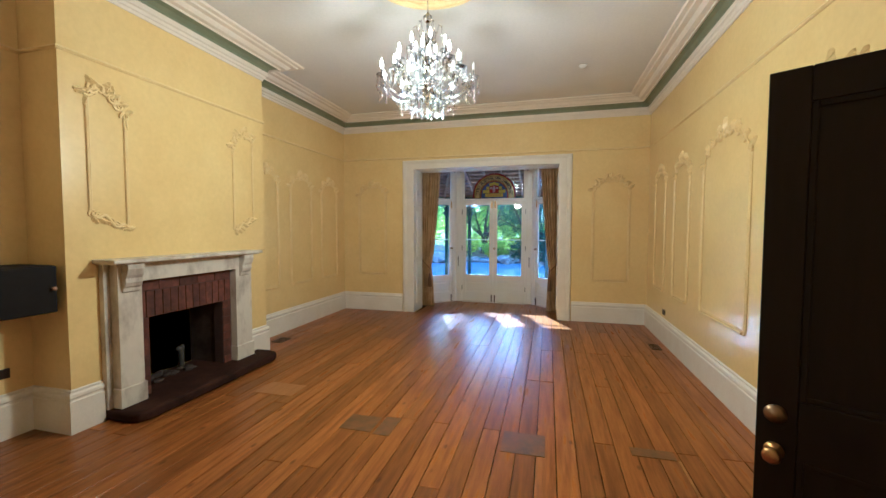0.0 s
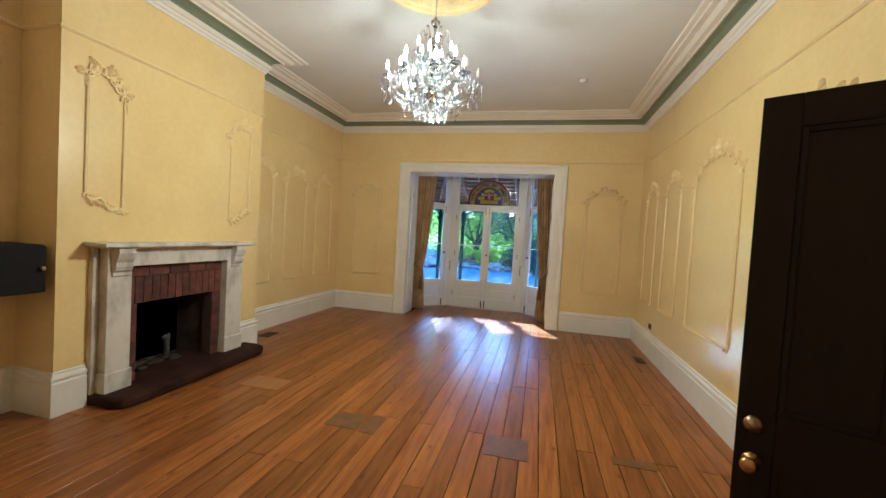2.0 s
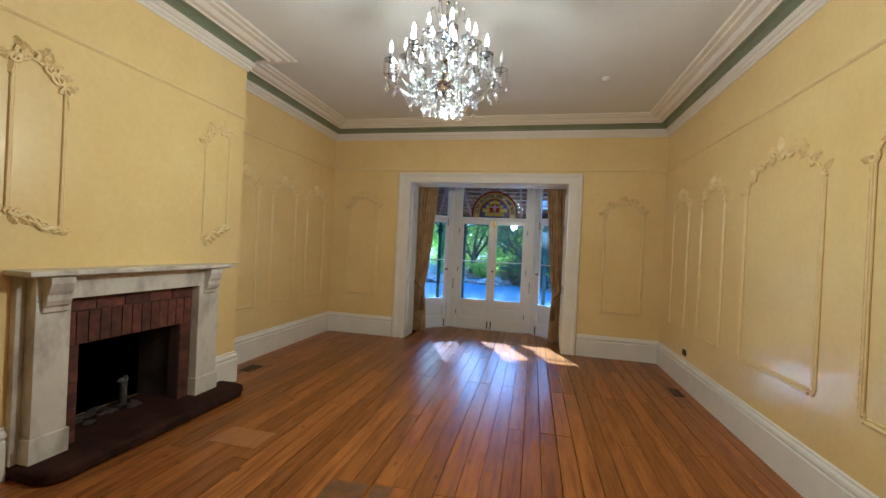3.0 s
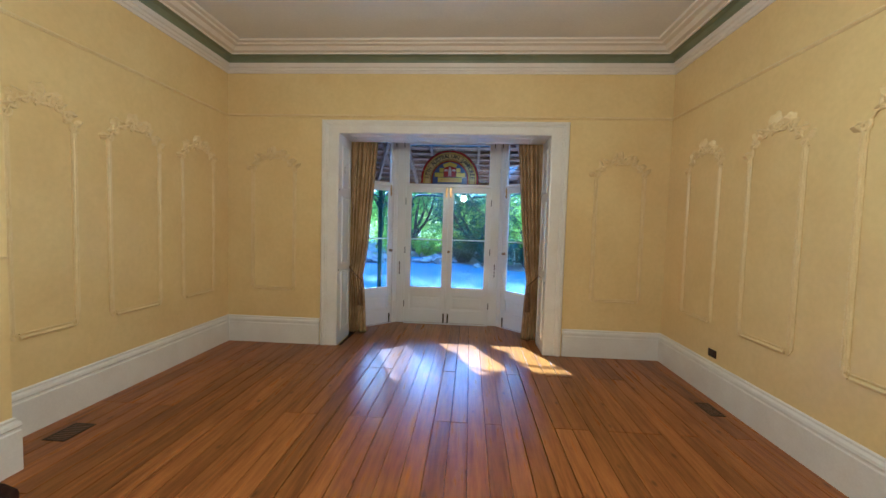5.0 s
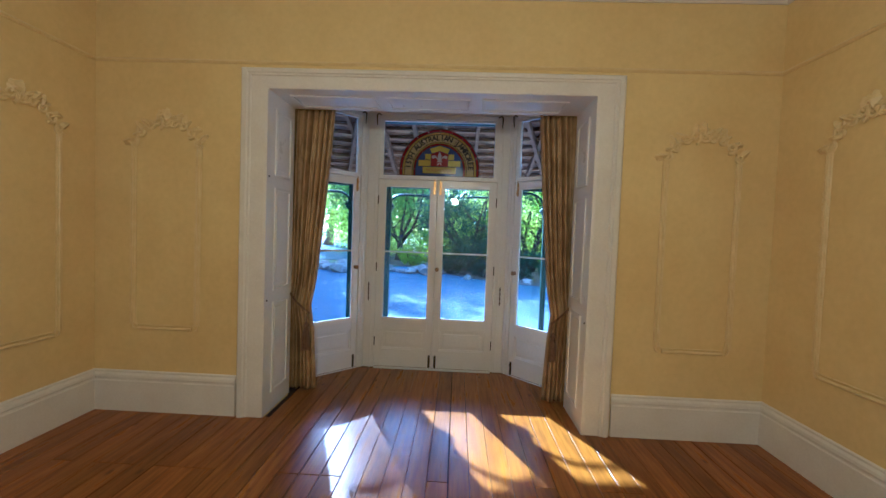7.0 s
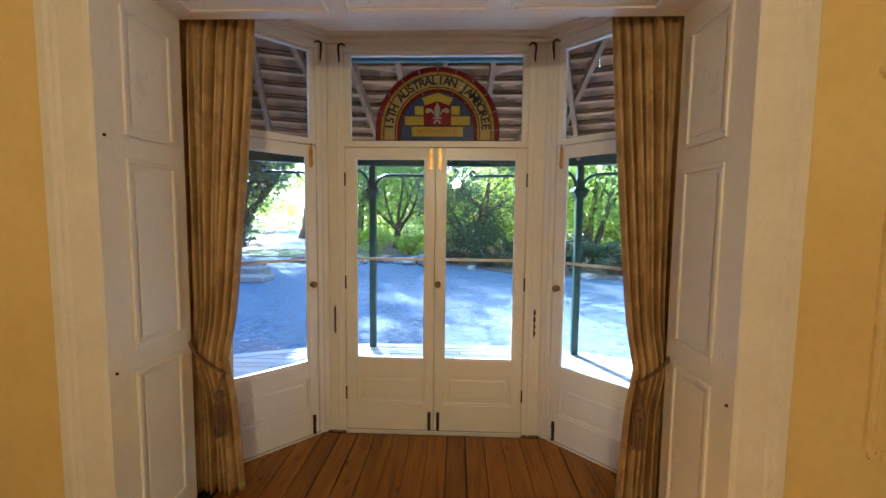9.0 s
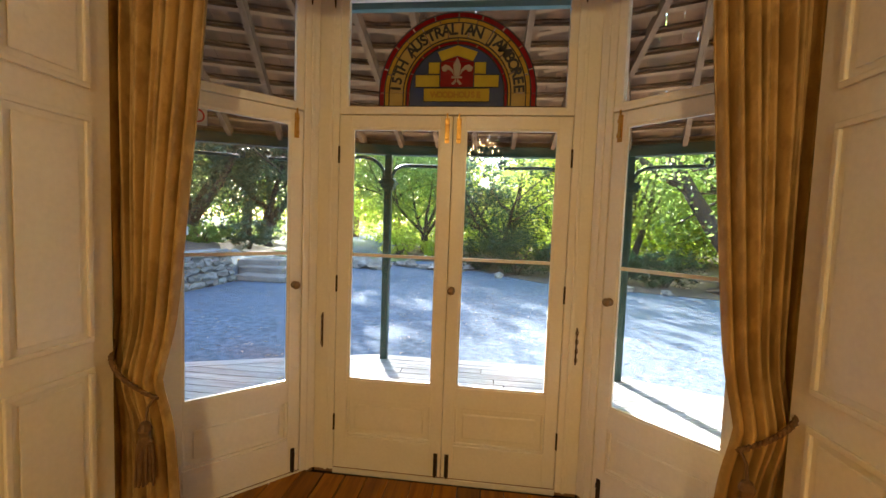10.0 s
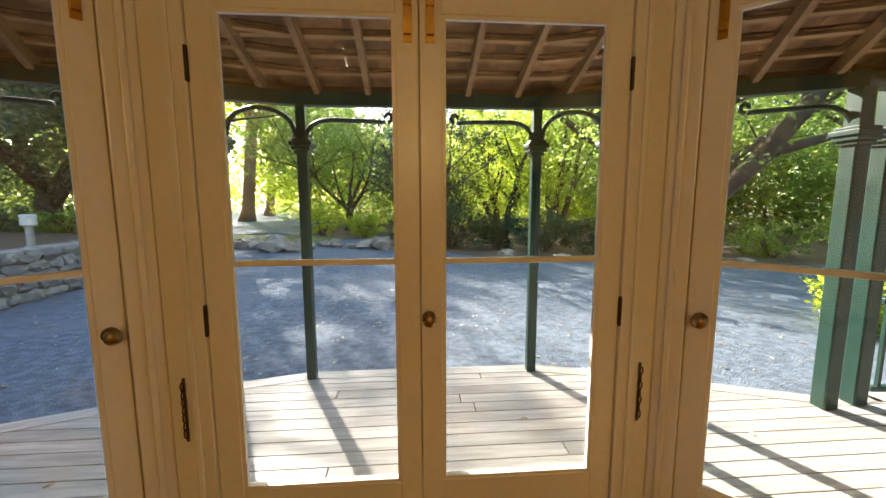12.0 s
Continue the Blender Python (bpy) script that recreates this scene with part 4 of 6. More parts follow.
# ---- plaster relief frames on the walls ----
def leaf_shape(bm, p, ang, ln, wd, h=0.014):
    """A raised acanthus leaf: a ridged teardrop lying on the plane y = 0, standing out to -y."""
    c, s = math.cos(ang), math.sin(ang)
    o = [(0, 0), (0.25, 0.42), (0.55, 0.5), (0.72, 0.30), (0.85, 0.34), (1.0, 0.0), (0.85, -0.34), (0.72, -0.30), (0.55, -0.5), (0.25, -0.42)]
    vs = [bm.verts.new((p[0] + ln * u * c - wd * v * s, 0, p[1] + ln * u * s + wd * v * c)) for u, v in o]
    ridge = [bm.verts.new((p[0] + ln * u * c, -h * k, p[1] + ln * u * s)) for u, k in ((0.05, 0.5), (0.45, 1.0), (0.9, 0.6))]
    q = [0, 0, 1, 1, 2, 2, 2, 1, 1, 0]
    for i in range(10):
        j = (i + 1) % 10
        a, b = ridge[q[i]], ridge[q[j]]
        bm.faces.new((vs[i], vs[j], b) if a is b else (vs[i], vs[j], b, a))


def scroll(bm, c, r, turns, start, way, th=0.007):
    pts = []
    for i in range(19):
        k = i / 18
        a = start + way * turns * 2 * math.pi * k
        rr = r * (1 - 0.75 * k)
        pts.append((c[0] + rr * math.cos(a), -th * 0.6, c[1] + rr * math.sin(a)))
    tube(bm, pts, [th * (1.1 - 0.4 * i / 18) for i in range(19)], 6)


def relief(m, w, z0, z1, crest, label, material, high=0.0, foot=0.0):
    """Raised frame: beaded sides, foot bar with scrolled corners, and a crest of scrolls and leaves over an arched head."""
    f = empty("wall_panel_frame", m, label, "wall moulding", "plaster relief frames on the walls")
    h = w / 2
    zl, zr = z1 + high, z1 - high
    fl, fr_ = z0 + foot, z0 - foot
    for s, zb, zt in ((-1, fl, zl), (1, fr_, zr)):
        bm = bmesh.new()
        x = s * h
        k_ = 1.0 if w > 0.4 else 0.5
        for e, r_ in ((-0.017 * k_, 0.007), (0.0, 0.013 * k_), (0.017 * k_, 0.007)):
            tube(bm, [(x + e, -0.005, zb + 0.03), (x + e, -0.005, zt - 0.02)], r_, 7)
        k = int((zt - zb - 0.08) / 0.05)
        for i in range(k):
            z = zb + 0.05 + i * 0.05
            box(bm, x - 0.0245 * k_, x - 0.0135 * k_, -0.015, 0.002, z, z + 0.036)
        part("side_moulding", bm, material, f)
    bm = bmesh.new()
    if abs(foot) < 0.01:
        tube(bm, [(-h + 0.045, -0.007, z0), (h - 0.045, -0.007, z0)], 0.014, 8)
        tube(bm, [(-h + 0.045, -0.005, z0 + 0.026), (h - 0.045, -0.005, z0 + 0.026)], 0.006, 6)
        for s in (-1, 1):
            scroll(bm, (s * (h - 0.02), z0 + 0.022), 0.03, 0.9, -math.pi / 2, s)
            leaf_shape(bm, (s * (h - 0.005), z0 + 0.03), math.pi / 2 + s * 0.5, 0.045, 0.03)
    else:
        pts = []
        for i in range(25):
            u = i / 24
            pts.append((-h + w * u, -0.005, fl + (fr_ - fl) * (3 * u * u - 2 * u ** 3) - 0.022 * math.sin(2 * math.pi * u * 2.0)))
        tube(bm, pts, 0.016, 7)
        for u in (0.02, 0.2, 0.35, 0.52, 0.68, 0.84, 0.98):
            x, z = -h + w * u, fl + (fr_ - fl) * (3 * u * u - 2 * u ** 3)
            scroll(bm, (x, z), 0.03, 1.1, 1.0 + 2 * u, 1 if u < 0.5 else -1)
            leaf_shape(bm, (x, z - 0.02), -0.9 + 1.4 * u, 0.075, 0.05, 0.026)
    part("foot_moulding", bm, material, f)
    bm = bmesh.new()
    top = crest
    nsc = 9 if w > 0.4 else 7
    for i in range(nsc):
        u = i / (nsc - 1)
        base = zl + (zr - zl) * u
        z = base + (top - z1) * (0.72 * math.sin(math.pi * u) ** 0.8)
        x = -h + w * u
        scroll(bm, (x, z), 0.038 + 0.014 * math.sin(math.pi * u), 1.15, 0.8 + 3.1 * u + i, 1 if i % 2 else -1, 0.012)
        leaf_shape(bm, (x, z + 0.01), math.pi / 2 + (0.5 - u) * 2.6 + 0.4 * (-1) ** i, 0.095, 0.055, 0.032)
        leaf_shape(bm, (x, z), math.pi * (1.0 if u < 0.5 else 0.0) + 0.5 * (u - 0.5) + 0.5, 0.085, 0.045, 0.028)
        if i < nsc - 1:
            u2 = (i + 1) / (nsc - 1)
            z2 = zl + (zr - zl) * u2 + (top - z1) * (0.72 * math.sin(math.pi * u2) ** 0.8)
            x2 = -h + w * u2
            tube(bm, [(x, -0.006, z - 0.02), ((x + x2) / 2, -0.009, (z + z2) / 2 + 0.012), (x2, -0.006, z2 - 0.02)], 0.0075, 6)
    leaf_shape(bm, (0.0, z1 + (zl - z1) * 0.0 + (top - z1) * 0.7), math.pi / 2, (top - z1) * 0.42 + 0.02, 0.07, 0.034)
    for s in (-1, 1):
        leaf_shape(bm, (s * h, (zl if s < 0 else zr) - 0.01), -math.pi / 2 + s * 0.15, 0.11, 0.04, 0.022)
    part("crest", bm, material, f)
    return f


LBL = "raised plaster relief frame with scrolled crest on yellow wall"
for y0, y1 in ((6.165, 6.69), (5.21, 5.76), (3.79, 4.79), (2.40, 3.39)):
    relief(pose(XR - 0.001, (y0 + y1) / 2, 0, 0, 0, -90), y1 - y0, 0.69, 2.20, 2.44 if y1 - y0 < 0.7 else 2.52, LBL, M_MOULD)
for y0, y1 in ((4.69, 5.15), (5.45, 6.0), (6.32, 6.83)):
    relief(pose(XL + 0.001, (y0 + y1) / 2, 0, 0, 0, 90), y1 - y0, 0.69, 2.21, 2.43, LBL, M_MOULD)
for x0, x1 in ((0.715, 1.265), (-3.50, -2.965)):
    relief(pose((x0 + x1) / 2, YF - 0.001, 0), x1 - x0, 0.69, 2.20, 2.43, LBL, M_MOULD)
# facing +x: local x runs towards +y
for y0, y1, hi in ((2.40, 2.685, 1), (3.87, 4.17, -1)):
    relief(pose(CX + 0.001, (y0 + y1) / 2, 0, 0, 0, 90), y1 - y0, 1.60, 2.53, 2.66, LBL, M_MOULD, 0.06 * hi, 0.055 * hi)

# ---- black cabinet in the alcove, sockets, dark door ----
cab = empty("wall_cabinet", Matrix.Translation((XL, 1.7, 0.93)), "charcoal wall-hung cabinet with a small pale knob", "cabinet")
part("body", boxes((0.0, 0.36, -0.55, 0.47, 0.0, 0.345)), M_BLACKBOX, cab, bevel=0.008)
dr = part("door", boxes((0.362, 0.385, -0.545, 0.465, 0.006, 0.339)), M_BLACKBOX, cab, bevel=0.006)
bm = bmesh.new()
lathe(bm, [(0.006, 0), (0.007, 0.012), (0.015, 0.018), (0.016, 0.028), (0.008, 0.034)], 14)
part("knob", bm, M_KNOB, dr, "small pale wooden knob", True, place=pose(0.385, 0.435, 0.18, 0, 90, 0))


def socket(m, label):
    s = empty("power_socket", m, label, "socket", "power sockets on the skirting")
    part("plate", boxes((-0.058, 0.058, -0.010, 0, -0.036, 0.036)), M_BROWNPLASTIC, s, bevel=0.003)
    for x in (-0.028, 0.028):
        part("rocker", boxes((x - 0.008, x + 0.008, -0.014, -0.010, 0.006, 0.024)), M_BROWNPLASTIC, s, bevel=0.001)
        part("pin_slots", boxes((x - 0.010, x - 0.006, -0.0115, -0.010, -0.024, -0.010), (x + 0.006, x + 0.010, -0.0115, -0.010, -0.024, -0.010), (x - 0.002, x + 0.002, -0.0115, -0.010, -0.03, -0.022)), M_LEAD, s)


socket(pose(XR, 6.10, 0.415, 0, 0, -90), "dark brown double power socket above the skirting")
socket(pose(XL, 2.02, 0.48, 0, 0, 90), "dark brown double power socket in the alcove")

DW = 0.87
DDIR = math.degrees(math.atan2(1.503 - 1.769, 1.175 - 0.748))
dd = empty("door_1", pose(0.748, 1.769, 0.012, 0, 0, DDIR), "dark stained panelled timber door, standing open", "door", kind="structure")
DH = 2.078
for nm, q in (("stile", (0, 0.115, 0, 0.042, 0, DH)), ("stile", (DW - 0.115, DW, 0, 0.042, 0, DH)), ("top_rail", (0.115, DW - 0.115, 0, 0.042, DH - 0.12, DH)),
              ("lock_rail", (0.115, DW - 0.115, 0, 0.042, 0.72, 0.93)), ("bottom_rail", (0.115, DW - 0.115, 0, 0.042, 0, 0.22)), ("muntin", (DW / 2 - 0.05, DW / 2 + 0.05, 0, 0.042, 0.93, DH - 0.12)), ("muntin", (DW / 2 - 0.05, DW / 2 + 0.05, 0, 0.042, 0.22, 0.72))):
    part(nm, boxes(q), M_DARKDOOR, dd, bevel=0.004)
for a, b in ((0.115, DW / 2 - 0.05), (DW / 2 + 0.05, DW - 0.115)):
    for z0, z1 in ((0.93, DH - 0.12), (0.22, 0.72)):
        part("panel", boxes((a, b, 0.013, 0.029, z0, z1)), M_DARKDOOR, dd)
        part("panel_moulding", boxes((a, a + 0.02, 0.004, 0.013, z0, z1), (b - 0.02, b, 0.004, 0.013, z0, z1), (a + 0.02, b - 0.02, 0.004, 0.013, z0, z0 + 0.02), (a + 0.02, b - 0.02, 0.004, 0.013, z1 - 0.02, z1)), M_DARKDOOR, dd, bevel=0.003)
bm = bmesh.new()
lathe(bm, [(0.030, 0), (0.031, 0.004), (0.012, 0.008), (0.010, 0.03), (0.020, 0.036), (0.028, 0.048), (0.028, 0.058), (0.018, 0.068), (0, 0.07)], 20)
part("door_knob", bm, M_BRASS, dd, "polished brass knob", True, place=pose(0.055, 0, 0.735, 90, 0, 0))
bm = bmesh.new()
lathe(bm, [(0.033, 0), (0.034, 0.006), (0.024, 0.012), (0.022, 0.016), (0.012, 0.018), (0.010, 0.024), (0, 0.024)], 20)
part("dead_lock", bm, M_OLDBRASS, dd, "round dull brass deadlock", True, place=pose(0.055, 0, 0.87, 90, 0, 0))
tagged(link("door_frame", boxes((XR - 0.02, XR + 0.3, DY0 - 0.1, DY0, 0, DZ + 0.1), (XR - 0.02, XR + 0.3, DY1, DY1 + 0.1, 0, DZ + 0.1), (XR - 0.02, XR + 0.3, DY0, DY1, DZ, DZ + 0.1)), M_TRIM), "white painted door frame in the wall", "trim", kind="structure")

# ---- ceiling rose and chandelier ----
HX, HY = -0.975, 3.285
rose = empty("ceiling_rose", Matrix.Translation((HX, HY, ZC)), "large yellow painted plaster ceiling rose", "ceiling rose", kind="structure")
bm = bmesh.new()
lathe(bm, [(0.53, 0.0), (0.53, -0.012), (0.515, -0.024), (0.49, -0.026), (0.48, -0.014), (0.45, -0.014), (0.44, -0.024), (0.42, -0.026), (0.41, -0.012), (0.16, -0.014), (0.15, -0.03), (0.12, -0.036), (0.10, -0.03), (0.0, -0.03)], 64)
part("disc", bm, M_ROSE, rose, smooth=False)
bm = bmesh.new()
for k in range(12):
    a = 2 * math.pi * k / 12
    for t_, r0, ln_, w_ in ((0, 0.15, 0.15, 0.07), (0.26, 0.20, 0.12, 0.05), (-0.13, 0.30, 0.09, 0.05), (0.13, 0.31, 0.08, 0.045)):
        tmp = bmesh.new()
        leaf_shape(tmp, (r0, 0), 0.0, ln_, w_, 0.02)
        tmp.transform(Matrix.Rotation(a + t_, 4, "Z") @ Matrix.Translation((0, 0, -0.012)) @ Matrix.Rotation(radians(90), 4, "X"))
        me = bpy.data.meshes.new("t")
        tmp.to_mesh(me)
        bm.from_mesh(me)
        bpy.data.meshes.remove(me)
        tmp.free()
    pts = [(math.cos(a + 0.13 * math.sin(q * 3.1)) * (0.17 + 0.23 * q), math.sin(a + 0.13 * math.sin(q * 3.1)) * (0.17 + 0.23 * q), -0.018) for q in [i / 8 for i in range(9)]]
    tube(bm, pts, 0.006, 5)
part("foliage_relief", bm, M_ROSE, rose)

ch = empty("chandelier", Matrix.Translation((HX, HY, ZC)) @ Matrix.Diagonal((0.92, 0.92, 0.975, 1)), "large lit crystal chandelier with candle bulbs and hanging drops", "chandelier")
bm = bmesh.new()
lathe(bm, [(0.0, -0.11), (0.02, -0.105), (0.055, -0.06), (0.06, -0.036), (0.0, -0.034)], 20)
part("canopy", bm, M_CHROME, ch, "chrome ceiling cup", True)
ZTOP = -0.34
for i in range(9):
    bm = bmesh.new()
    tube(bm, [(0.008 * math.cos(k * math.pi / 5), 0, 0.016 * math.sin(k * math.pi / 5)) for k in range(11)], 0.0025, 5, False)
    part("chain_link", bm, M_CHROME, ch, smooth=True, place=pose(0, 0, -0.115 - i * 0.026, 0, 0, 85 * (i % 2)))
bm = bmesh.new()
lathe(bm, [(0.005, ZTOP + 0.02), (0.02, ZTOP), (0.042, ZTOP - 0.02), (0.036, ZTOP - 0.05), (0.015, ZTOP - 0.07), (0.012, ZTOP - 0.13), (0.03, ZTOP - 0.16), (0.035, ZTOP - 0.22), (0.016, ZTOP - 0.27), (0.014, ZTOP - 0.33),
           (0.045, ZTOP - 0.37), (0.055, ZTOP - 0.43), (0.03, ZTOP - 0.49), (0.022, ZTOP - 0.56), (0.05, ZTOP - 0.60), (0.06, ZTOP - 0.64), (0.03, ZTOP - 0.68), (0.02, ZTOP - 0.70)], 12)
part("stem", bm, M_CRYSTAL, ch, "cut crystal stem")
bm = bmesh.new()
tube(bm, [(0, 0, ZTOP + 0.02), (0, 0, ZTOP - 0.70)], 0.006, 8)
part("rod", bm, M_CHROME, ch)
bm = bmesh.new()
lathe(bm, [(0.0, -1.015), (0.03, -1.01), (0.038, -0.99), (0.042, -0.965), (0.038, -0.95), (0.0, -0.948)], 16)
part("receiver_bowl", bm, M_OLDBRASS, ch, "dark metal hub for the arms", True)


def bead_string(bm, p, length, drop=0.032, r=0.006):
    """A short chain of faceted beads that ends in a pear-shaped drop."""
    n = max(1, int((length - drop) / (2.2 * r)))
    for i in range(n):
        z = p[2] - r - i * 2.2 * r
        vs = [bm.verts.new((p[0] + r * x, p[1] + r * y, z + r * q)) for x, y, q in ((1, 0, 0), (0, 1, 0), (-1, 0, 0), (0, -1, 0), (0, 0, 1), (0, 0, -1))]
        for a, b, c in ((0, 1, 4), (1, 2, 4), (2, 3, 4), (3, 0, 4), (1, 0, 5), (2, 1, 5), (3, 2, 5), (0, 3, 5)):
            bm.faces.new((vs[a], vs[b], vs[c]))
    z = p[2] - n * 2.2 * r
    lathe(bm, [(0.001, -drop), (0.008, -drop * 0.72), (0.0095, -drop * 0.5), (0.004, -0.006), (0.001, 0)], 6, (p[0], p[1], z))


def bulb_set(x, y, z, lit, parent):
    bm = bmesh.new()
    lathe(bm, [(0.007, 0), (0.0125, 0.012), (0.0135, 0.028), (0.0105, 0.048), (0.0050, 0.066), (0.0012, 0.078)], 10, (x, y, z + 0.062))
    part("bulb", bm, M_BULB if lit else M_BULBOFF, parent, "glowing candle bulb" if lit else "unlit frosted candle bulb", True)
    bm = bmesh.new()
    lathe(bm, [(0.009, 0.0), (0.010, 0.062), (0.005, 0.062)], 8, (x, y, z))
    part("candle_sleeve", bm, M_CANDLE, parent)
    bm = bmesh.new()
    lathe(bm, [(0.008, -0.012), (0.012, -0.008), (0.048, 0.008), (0.05, 0.012), (0.012, -0.002), (0.008, 0.002)], 12, (x, y, z))
    part("drip_dish", bm, M_CRYSTAL, parent, "crystal drip dish")
    for k in range(6):
        a = k * math.pi / 3 + x * 9
        bm = bmesh.new()
        bead_string(bm, (x + 0.046 * math.cos(a), y + 0.046 * math.sin(a), z + 0.006), 0.10 + 0.05 * (k % 2))
        part("crystal_strand", bm, M_CRYSTAL, parent)


TIERS = ((10, 0.415, -0.99, -0.90, 0.0), (8, 0.30, -0.94, -0.79, 0.2), (5, 0.155, -0.88, -0.655, 0.1))
count = 0
for n, R, z0, ztip, off in TIERS:
    for k in range(n):
        a = 2 * math.pi * (k + off) / n
        c, s = math.cos(a), math.sin(a)
        pts = []
        for i in range(17):
            u = i / 16
            r = 0.03 + (R - 0.03) * u
            z = z0 + (ztip - z0) * u ** 2 - 0.07 * math.sin(math.pi * u) * (1.2 - 0.4 * u) + 0.02 * math.sin(2 * math.pi * u)
            pts.append((r * c, r * s, z))
        bm = bmesh.new()
        tube(bm, pts, 0.0085, 7)
        part("arm", bm, M_CRYSTAL, ch, "curved crystal arm", True)
        lit = not (R > 0.29 and -0.9 < a < 0.75)
        bulb_set(R * c, R * s, ztip, lit, ch)
        for q, ln_ in ((9, 0.13), (5, 0.16)):
            bm = bmesh.new()
            bead_string(bm, pts[q], ln_)
            part("crystal_strand", bm, M_CRYSTAL, ch)
        count += 1
# swags between tips, crown arms and the fringed basket below
for n, R, z0, ztip, off in TIERS[:2]:
    for k in range(n):
        a0, a1 = 2 * math.pi * (k + off) / n, 2 * math.pi * (k + 1 + off) / n
        bm = bmesh.new()
        for i in range(1, 12):
            u = i / 12
            a = a0 + (a1 - a0) * u
            r = R * (1 - 0.12 * math.sin(math.pi * u))
            z = ztip - 0.10 * math.sin(math.pi * u)
            bmesh.ops.create_icosphere(bm, subdivisions=1, radius=0.007, matrix=Matrix.Translation((r * math.cos(a), r * math.sin(a), z)))
        part("swag", bm, M_CRYSTAL, ch, "string of crystal beads")
for k in range(6):
    a = 2 * math.pi * k / 6 + 0.2
    c, s = math.cos(a), math.sin(a)
    bm = bmesh.new()
    tube(bm, [(0.02 * c, 0.02 * s, ZTOP - 0.22), (0.06 * c, 0.06 * s, ZTOP - 0.20), (0.09 * c, 0.09 * s, ZTOP - 0.13), (0.10 * c, 0.10 * s, ZTOP - 0.09), (0.125 * c, 0.125 * s, ZTOP - 0.105)], 0.006, 6)
    bead_string(bm, (0.125 * c, 0.125 * s, ZTOP - 0.105), 0.09)
    part("crown_arm", bm, M_CRYSTAL, ch, "small crystal crown arm")
for rr, zt, ln_, n in ((0.20, -0.97, 0.17, 18), (0.13, -0.985, 0.20, 14), (0.065, -1.0, 0.21, 9)):
    bm = bmesh.new()
    tube(bm, [(rr * math.cos(q * math.pi / 12), rr * math.sin(q * math.pi / 12), zt) for q in range(25)], 0.004, 5, False)
    part("fringe_ring", bm, M_CHROME, ch)
    for k in range(n):
        a = 2 * math.pi * k / n
        bm = bmesh.new()
        bead_string(bm, (rr * math.cos(a), rr * math.sin(a), zt), ln_ - 0.03 * (k % 2))
        part("fringe_string", bm, M_CRYSTAL, ch)
bm = bmesh.new()
blob(bm, (0, 0, -1.165), 0.018, 1, 1, 1.3)
tube(bm, [(0, 0, -1.01), (0, 0, -1.15)], 0.005, 6)
part("bottom_finial", bm, M_CRYSTAL, ch, "crystal ball finial")
bm = bmesh.new()
lathe(bm, [(0.0, -0.035), (0.035, -0.03), (0.05, -0.012), (0.052, 0)], 20, (0.4, 5.55, ZC))
tagged(link("smoke_detector", bm, M_CEIL, smooth=True), "small round white detector on the ceiling", "detector")

# ---- veranda ----
DECK = -0.10
POSTS = [(-4.78, 9.60), (-4.22, 10.02), (-2.66, 10.62), (-2.06, 10.78), (-0.03, 10.78), (0.57, 10.62), (2.06, 9.93), (2.36, 9.97)]
EDGE = [(-6.4, 7.68), (-6.1, 8.7), (-4.86, 9.70), (-4.27, 10.13), (-2.68, 10.74), (-2.07, 10.90), (-0.01, 10.90), (0.60, 10.74), (2.24, 10.07), (2.6, 10.12), (4.6, 9.9), (4.8, 7.68)]


def edge_y(x, line):
    for (xa, ya), (xb, yb) in zip(line, line[1:]):
        if xa <= x <= xb and xb > xa:
            return ya + (yb - ya) * (x - xa) / (xb - xa)
    return line[0][1] if x < line[0][0] else line[-1][1]


def edge_x(y, left):
    seq = EDGE[:6] if left else EDGE[6:][::-1]
    for (xa, ya), (xb, yb) in zip(seq, seq[1:]):
        if ya <= y <= yb:
            return xa + (xb - xa) * (y - ya) / max(1e-6, yb - ya)
    return seq[-1][0]


deck = tagged(link("deck", boxes((-6.0, 4.4, 7.7, 9.6, -0.28, -0.16), (-2.6, 0.5, 9.6, 10.8, -0.28, -0.16)), M_GAP), "weathered grey timber veranda deck", "deck", kind="structure")
tagged(link("house_front", boxes((-9.0, -2.9, 7.35, OY, -0.3, 3.3), (0.65, 7.0, 7.35, OY, -0.3, 3.3)), M_STONE), "rough stone outer wall of the house", "wall", kind="structure")


def bracket(m, length, label="curled dark green timber bracket"):
    """A bowed arm from the post's capital up to the beam, ending in a curl. Local x runs along the beam."""
    bm = bmesh.new()
    pts = [(0.03, 0, -0.28), (0.045, 0, -0.215), (0.085, 0, -0.16), (0.15, 0, -0.125), (0.24, 0, -0.112), (length - 0.12, 0, -0.12), (length - 0.05, 0, -0.125)]
    tube(bm, pts, 0.02, 8)
    cur = [(length - 0.035 + 0.042 * (1 - 0.6 * q) * math.cos(-math.pi / 2 + 5.2 * q), 0, -0.083 + 0.042 * (1 - 0.6 * q) * math.sin(-math.pi / 2 + 5.2 * q)) for q in [i / 14 for i in range(15)]]
    tube(bm, cur, 0.018, 8)
    blob(bm, (0.055, 0, -0.285), 0.028)
    bm.transform(m)
    return bm


